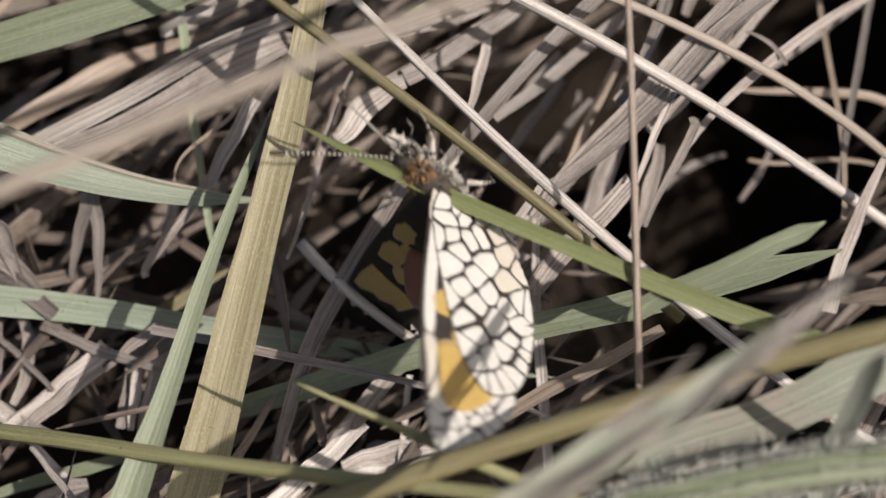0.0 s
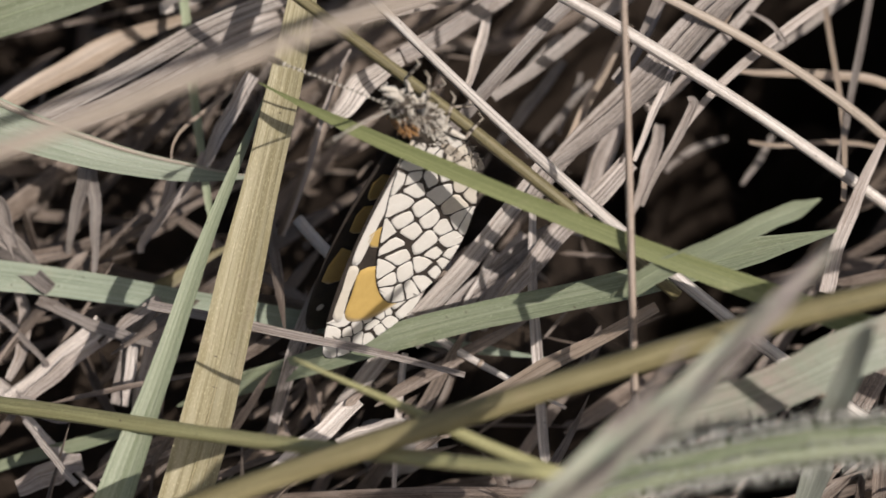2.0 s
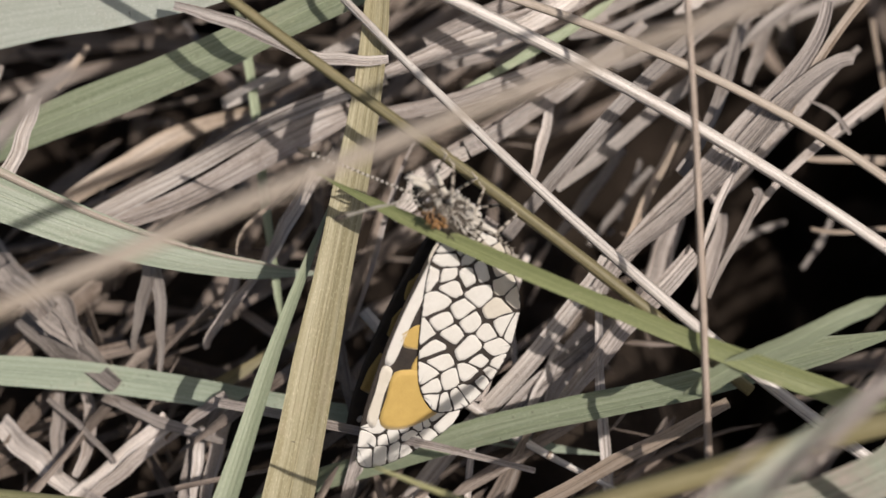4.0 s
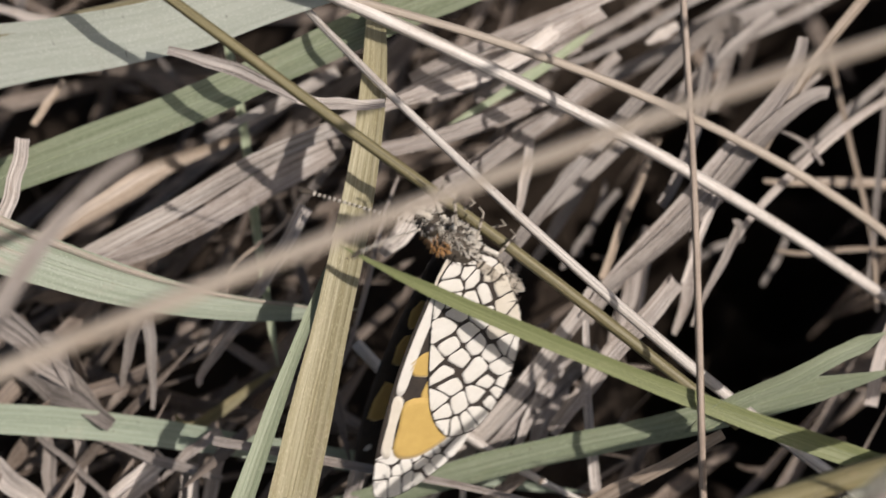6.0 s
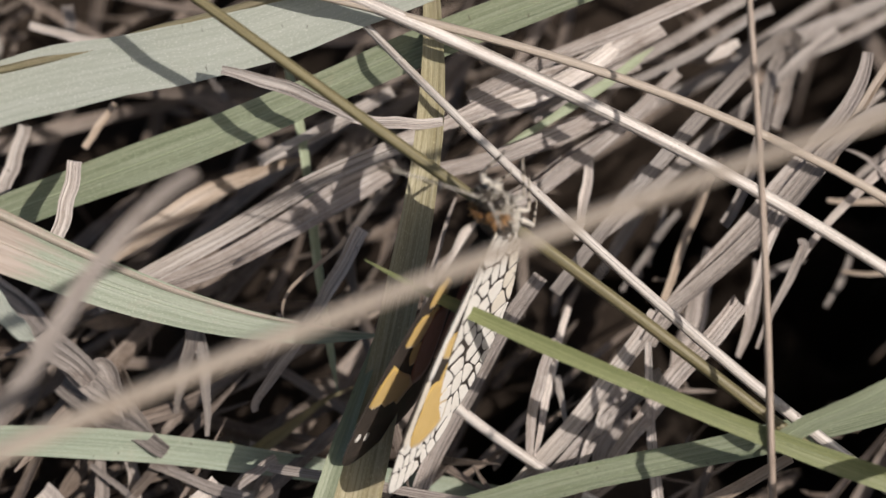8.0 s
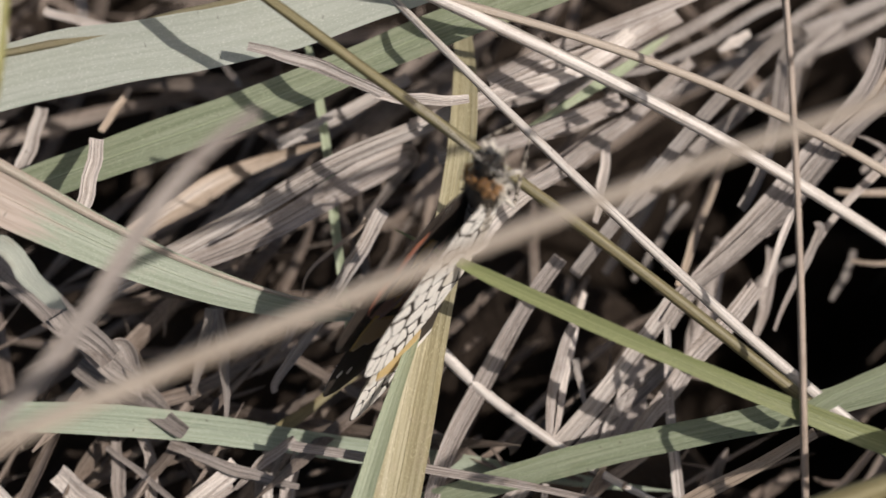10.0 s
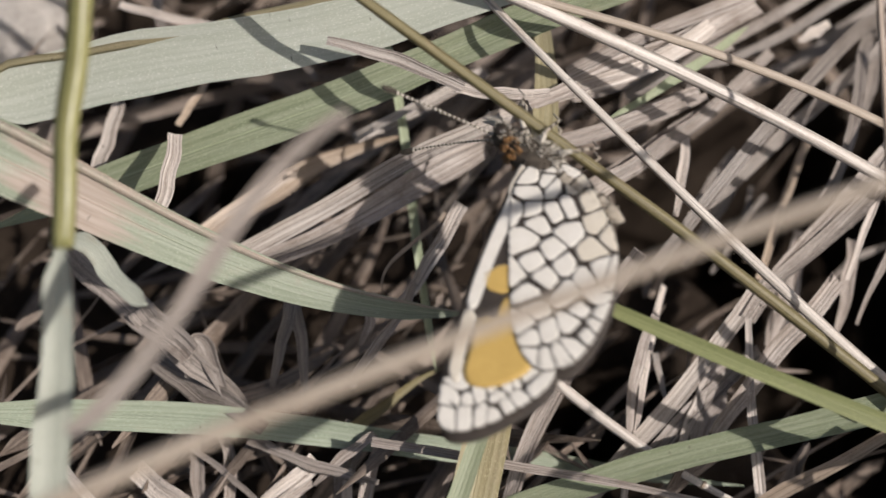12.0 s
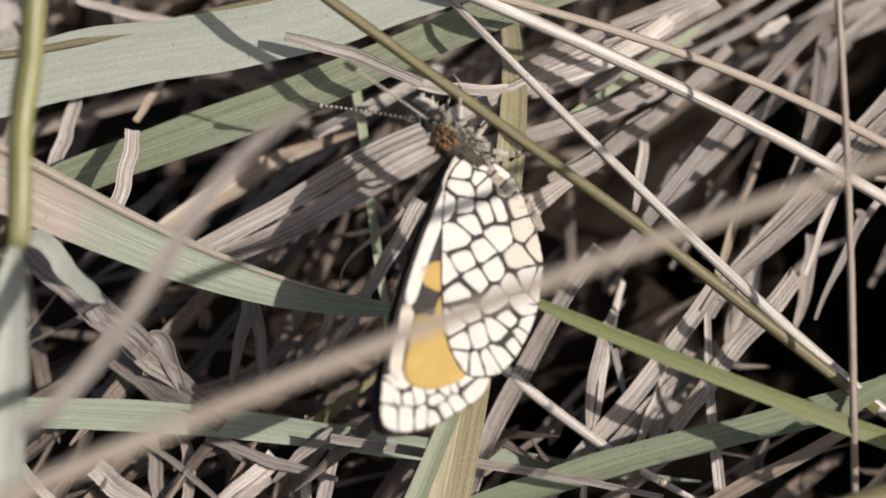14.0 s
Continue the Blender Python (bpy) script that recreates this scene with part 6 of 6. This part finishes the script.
    walk(wide_olive, [
        (0.0, pose(-0.00528, -0.00044, 0.03068, -0.00, 0.44, -0.84)),
        (0.5, pose(-0.00528, -0.00044, 0.03068, -0.00, 0.44, -0.84)),
        (3.5, pose(-0.00481, 0.00217, 0.03207, -0.02, -0.97, 1.83)),
        (5.8, pose(-0.00515, 0.00051, 0.03119, -0.00, 0.35, -0.66)),
        (7.7, pose(-0.00515, 0.00051, 0.03119, -0.00, 0.35, -0.66)),
        (10.0, pose(-0.00382, 0.00185, 0.02821, -10.00, -0.09, 0.16)),
        (11.0, pose(-0.00424, 0.00089, 0.02774, -10.01, 0.58, -1.08)),
        (13.0, pose(-0.00362, -0.00020, 0.02714, -10.01, 0.60, -1.13)),
        (14.0, pose(-0.00296, 0.00078, 0.02769, -10.00, 0.15, -0.29)),
    ])
    walk(slim_green, [
        (0.0, pose(-0.01321, -0.01817, 0.02614, -0.00, -0.14, 0.26)),
        (0.5, pose(-0.01321, -0.01817, 0.02614, -0.00, -0.14, 0.26)),
        (3.5, pose(-0.01326, -0.01983, 0.02525, -0.00, -0.45, 0.84)),
        (5.8, pose(-0.01332, -0.01782, 0.02632, -0.05, 1.73, -3.25)),
        (10.0, pose(-0.01142, -0.02008, 0.02512, -0.02, 1.19, -2.24)),
        (13.0, pose(-0.01005, -0.01999, 0.02517, -0.19, 3.41, -6.44)),
        (14.0, pose(-0.01013, -0.01975, 0.02530, -0.28, 4.11, -7.76)),
    ])
    walk(left_green, [
        (0.0, pose(-0.03449, 0.00112, 0.03374, -0.01, -0.77, 1.44)),
        (0.5, pose(-0.03449, 0.00112, 0.03374, -0.01, -0.77, 1.44)),
        (3.5, pose(-0.03522, 0.00128, 0.03382, -0.00, -0.43, 0.81)),
        (5.8, pose(-0.03194, 0.00018, 0.03324, -0.04, -1.62, 3.04)),
        (10.0, pose(-0.03492, 0.00182, 0.03411, -0.00, 0.48, -0.90)),
        (13.0, pose(-0.03457, 0.00120, 0.03378, -0.00, 0.01, -0.03)),
        (14.0, pose(-0.03457, 0.00120, 0.03378, -0.00, 0.01, -0.03)),
    ])
    walk(top_a, [
        (0.0, pose(-0.02394, 0.02130, 0.03656, -0.01, 0.78, -1.46)),
        (5.8, pose(-0.02394, 0.02130, 0.03656, -0.01, 0.78, -1.46)),
        (6.5, pose(-0.02069, 0.02225, 0.03706, -0.00, -0.34, 0.64)),
        (10.0, pose(-0.02180, 0.02127, 0.03654, -0.01, 0.61, -1.15)),
        (13.0, pose(-0.02246, 0.02046, 0.03611, -0.01, 0.94, -1.78)),
        (14.0, pose(-0.02246, 0.02046, 0.03611, -0.01, 0.94, -1.78)),
    ])
    walk(top_b, [
        (0.0, pose(-0.00941, 0.01875, 0.03342, -0.04, 1.63, -3.07)),
        (0.5, pose(-0.00941, 0.01875, 0.03342, -0.04, 1.63, -3.07)),
        (3.5, pose(-0.01158, 0.01997, 0.03406, -0.01, -0.80, 1.51)),
        (5.8, pose(-0.01054, 0.01975, 0.03394, -0.00, -0.42, 0.80)),
        (10.0, pose(-0.01041, 0.01992, 0.03404, -0.00, 0.34, -0.63)),
        (13.0, pose(-0.00953, 0.02008, 0.03412, -0.00, 0.28, -0.53)),
        (14.0, pose(-0.00953, 0.02008, 0.03412, -0.00, 0.28, -0.53)),
    ])
    walk(low_left, [
        (0.0, pose(-0.01296, -0.00812, 0.01417, -0.00, -0.36, 0.68)),
        (0.5, pose(-0.01296, -0.00812, 0.01417, -0.00, -0.36, 0.68)),
        (3.5, pose(-0.01307, -0.00824, 0.01410, -0.00, -0.23, 0.44)),
        (5.8, pose(-0.01346, -0.00921, 0.01359, -0.00, 0.31, -0.58)),
        (10.0, pose(-0.01387, -0.00838, 0.01403, -0.00, 0.09, -0.18)),
        (13.0, pose(-0.01525, -0.00850, 0.01396, -0.00, -0.05, 0.09)),
        (14.0, pose(-0.01525, -0.00850, 0.01396, -0.00, -0.05, 0.09)),
    ])
    walk(low_right, [
        (0.0, pose(0.01358, -0.01010, 0.01841, -0.00, -0.14, 0.27)),
        (0.5, pose(0.01360, -0.01015, 0.01841, -0.00, -0.14, 0.27)),
        (3.5, pose(0.01324, -0.01046, 0.01819, -0.00, -0.11, 0.21)),
        (5.8, pose(0.01360, -0.01112, 0.01775, -0.00, 0.25, -0.47)),
        (10.0, pose(0.01418, -0.01026, 0.01831, -0.01, 0.58, -1.09)),
        (13.0, pose(0.01273, -0.01126, 0.01780, -0.00, -0.30, 0.57)),
        (14.0, pose(0.01274, -0.01129, 0.01780, -0.00, -0.30, 0.57)),
    ])
    walk(low_olive, [
        (0.0, pose(-0.01727, -0.02475, 0.02460, -0.00, -0.00, 0.00)),
        (0.5, pose(-0.01727, -0.02475, 0.02460, -0.00, -0.00, 0.00)),
        (2.5, pose(-0.01643, -0.02470, 0.02463, -0.00, -0.03, 0.06)),
        (3.5, pose(-0.01684, -0.02451, 0.02473, -0.00, -0.46, 0.87)),
        (14.0, pose(-0.01684, -0.02451, 0.02473, -0.00, -0.46, 0.87)),
    ])
    walk(low_thin, [
        (0.0, pose(0.01259, -0.02873, 0.03429, -0.00, 0.23, -0.44)),
        (0.5, pose(0.01259, -0.02873, 0.03429, -0.00, 0.23, -0.44)),
        (2.5, pose(0.01336, -0.02892, 0.03419, -0.00, -0.04, 0.07)),
        (3.5, pose(0.01368, -0.02872, 0.03430, -0.01, -0.88, 1.66)),
        (14.0, pose(0.01368, -0.02872, 0.03430, -0.01, -0.88, 1.66)),
    ])
    walk(near_tan, [
        (0.0, pose(0.00555, -0.02214, 0.08147, -0.02, -0.96, 1.80)),
        (0.5, pose(0.00515, -0.02233, 0.08128, -0.02, -0.97, 1.83)),
        (1.5, pose(0.00470, -0.02299, 0.08108, -0.00, -0.35, 0.65)),
        (2.5, pose(0.00538, -0.02391, 0.08039, -0.00, -0.16, 0.30)),
        (3.5, pose(0.00394, -0.02368, 0.08076, -0.02, -1.15, 2.17)),
        (5.8, pose(0.00412, -0.01957, 0.08328, -0.00, 0.06, -0.11)),
        (6.5, pose(0.00326, -0.02089, 0.08250, -0.00, -0.04, 0.07)),
        (7.5, pose(0.00170, -0.02224, 0.08155, -0.00, 0.12, -0.23)),
        (10.0, pose(0.00203, -0.02395, 0.08058, -0.00, 0.12, -0.22)),
        (11.0, pose(0.00216, -0.02597, 0.07939, -0.00, 0.34, -0.64)),
        (12.5, pose(-0.00054, -0.02713, 0.07879, -0.00, 0.32, -0.60)),
        (13.0, pose(0.00151, -0.02628, 0.07924, -0.00, 0.28, -0.53)),
        (14.0, pose(0.00036, -0.02675, 0.07894, -0.00, 0.42, -0.78)),
    ])
    walk(near_olive, [
        (0.0, pose(0.01969, -0.02792, 0.03929, -0.00, -0.19, 0.35)),
        (0.5, pose(0.01978, -0.02810, 0.03929, -0.00, -0.19, 0.35)),
        (2.5, pose(0.01969, -0.02699, 0.03992, -0.00, -0.08, 0.15)),
        (3.5, pose(0.02071, -0.02700, 0.03966, -0.00, 0.38, -0.72)),
        (14.0, pose(0.02071, -0.02700, 0.03966, -0.00, 0.38, -0.72)),
    ])
    walk(near_twig, [
        (0.0, pose(0.02550, -0.03649, 0.05823, -0.38, 4.78, -9.05)),
        (0.5, pose(0.02550, -0.03649, 0.05823, -0.38, 4.78, -9.05)),
        (2.5, pose(0.02730, -0.03836, 0.05723, -0.00, -0.00, 0.00)),
        (3.5, pose(0.02559, -0.03652, 0.05821, -0.23, 3.77, -7.12)),
        (14.0, pose(0.02559, -0.03652, 0.05821, -0.23, 3.77, -7.12)),
    ])
    walk(right_straw, [
        (0.0, pose(0.00690, -0.01010, 0.01511, -0.00, -0.53, 1.00)),
        (0.5, pose(0.00690, -0.01010, 0.01511, -0.00, -0.53, 1.00)),
        (10.0, pose(0.00712, -0.00949, 0.01544, -0.00, -0.22, 0.42)),
        (13.0, pose(0.00692, -0.00977, 0.01528, -0.01, 0.57, -1.07)),
        (14.0, pose(0.00692, -0.00977, 0.01528, -0.01, 0.57, -1.07)),
    ])
    walk(stalk_up, [
        (0.0, pose(-0.03901, -0.00082, 0.05832, -0.00, 0.11, -0.20)),
        (11.0, pose(-0.03901, -0.00082, 0.05832, -0.00, 0.11, -0.20)),
        (13.0, pose(-0.03901, -0.00090, 0.05828, -0.00, -0.11, 0.21)),
        (14.0, pose(-0.03901, -0.00090, 0.05828, -0.00, -0.11, 0.21)),
    ])
    walk(stalk_low, [
        (0.0, pose(-0.04010, -0.02303, 0.04652, -0.00, -0.05, 0.10)),
        (11.0, pose(-0.04010, -0.02303, 0.04652, -0.00, -0.05, 0.10)),
        (13.0, pose(-0.04013, -0.02258, 0.04677, -0.00, 0.03, -0.06)),
        (14.0, pose(-0.04013, -0.02258, 0.04677, -0.00, 0.03, -0.06)),
    ])
    walk(vgreen, [
        (0.0, pose(-0.01594, 0.01314, 0.02192, -0.02, -1.11, 2.08)),
        (0.5, pose(-0.01594, 0.01314, 0.02192, -0.02, -1.11, 2.08)),
        (6.5, pose(-0.01425, 0.01313, 0.02192, -0.00, -0.34, 0.65)),
        (13.0, pose(-0.01366, 0.01319, 0.02195, -0.00, 0.13, -0.25)),
        (14.0, pose(-0.01366, 0.01319, 0.02195, -0.00, 0.13, -0.25)),
    ])


motions()
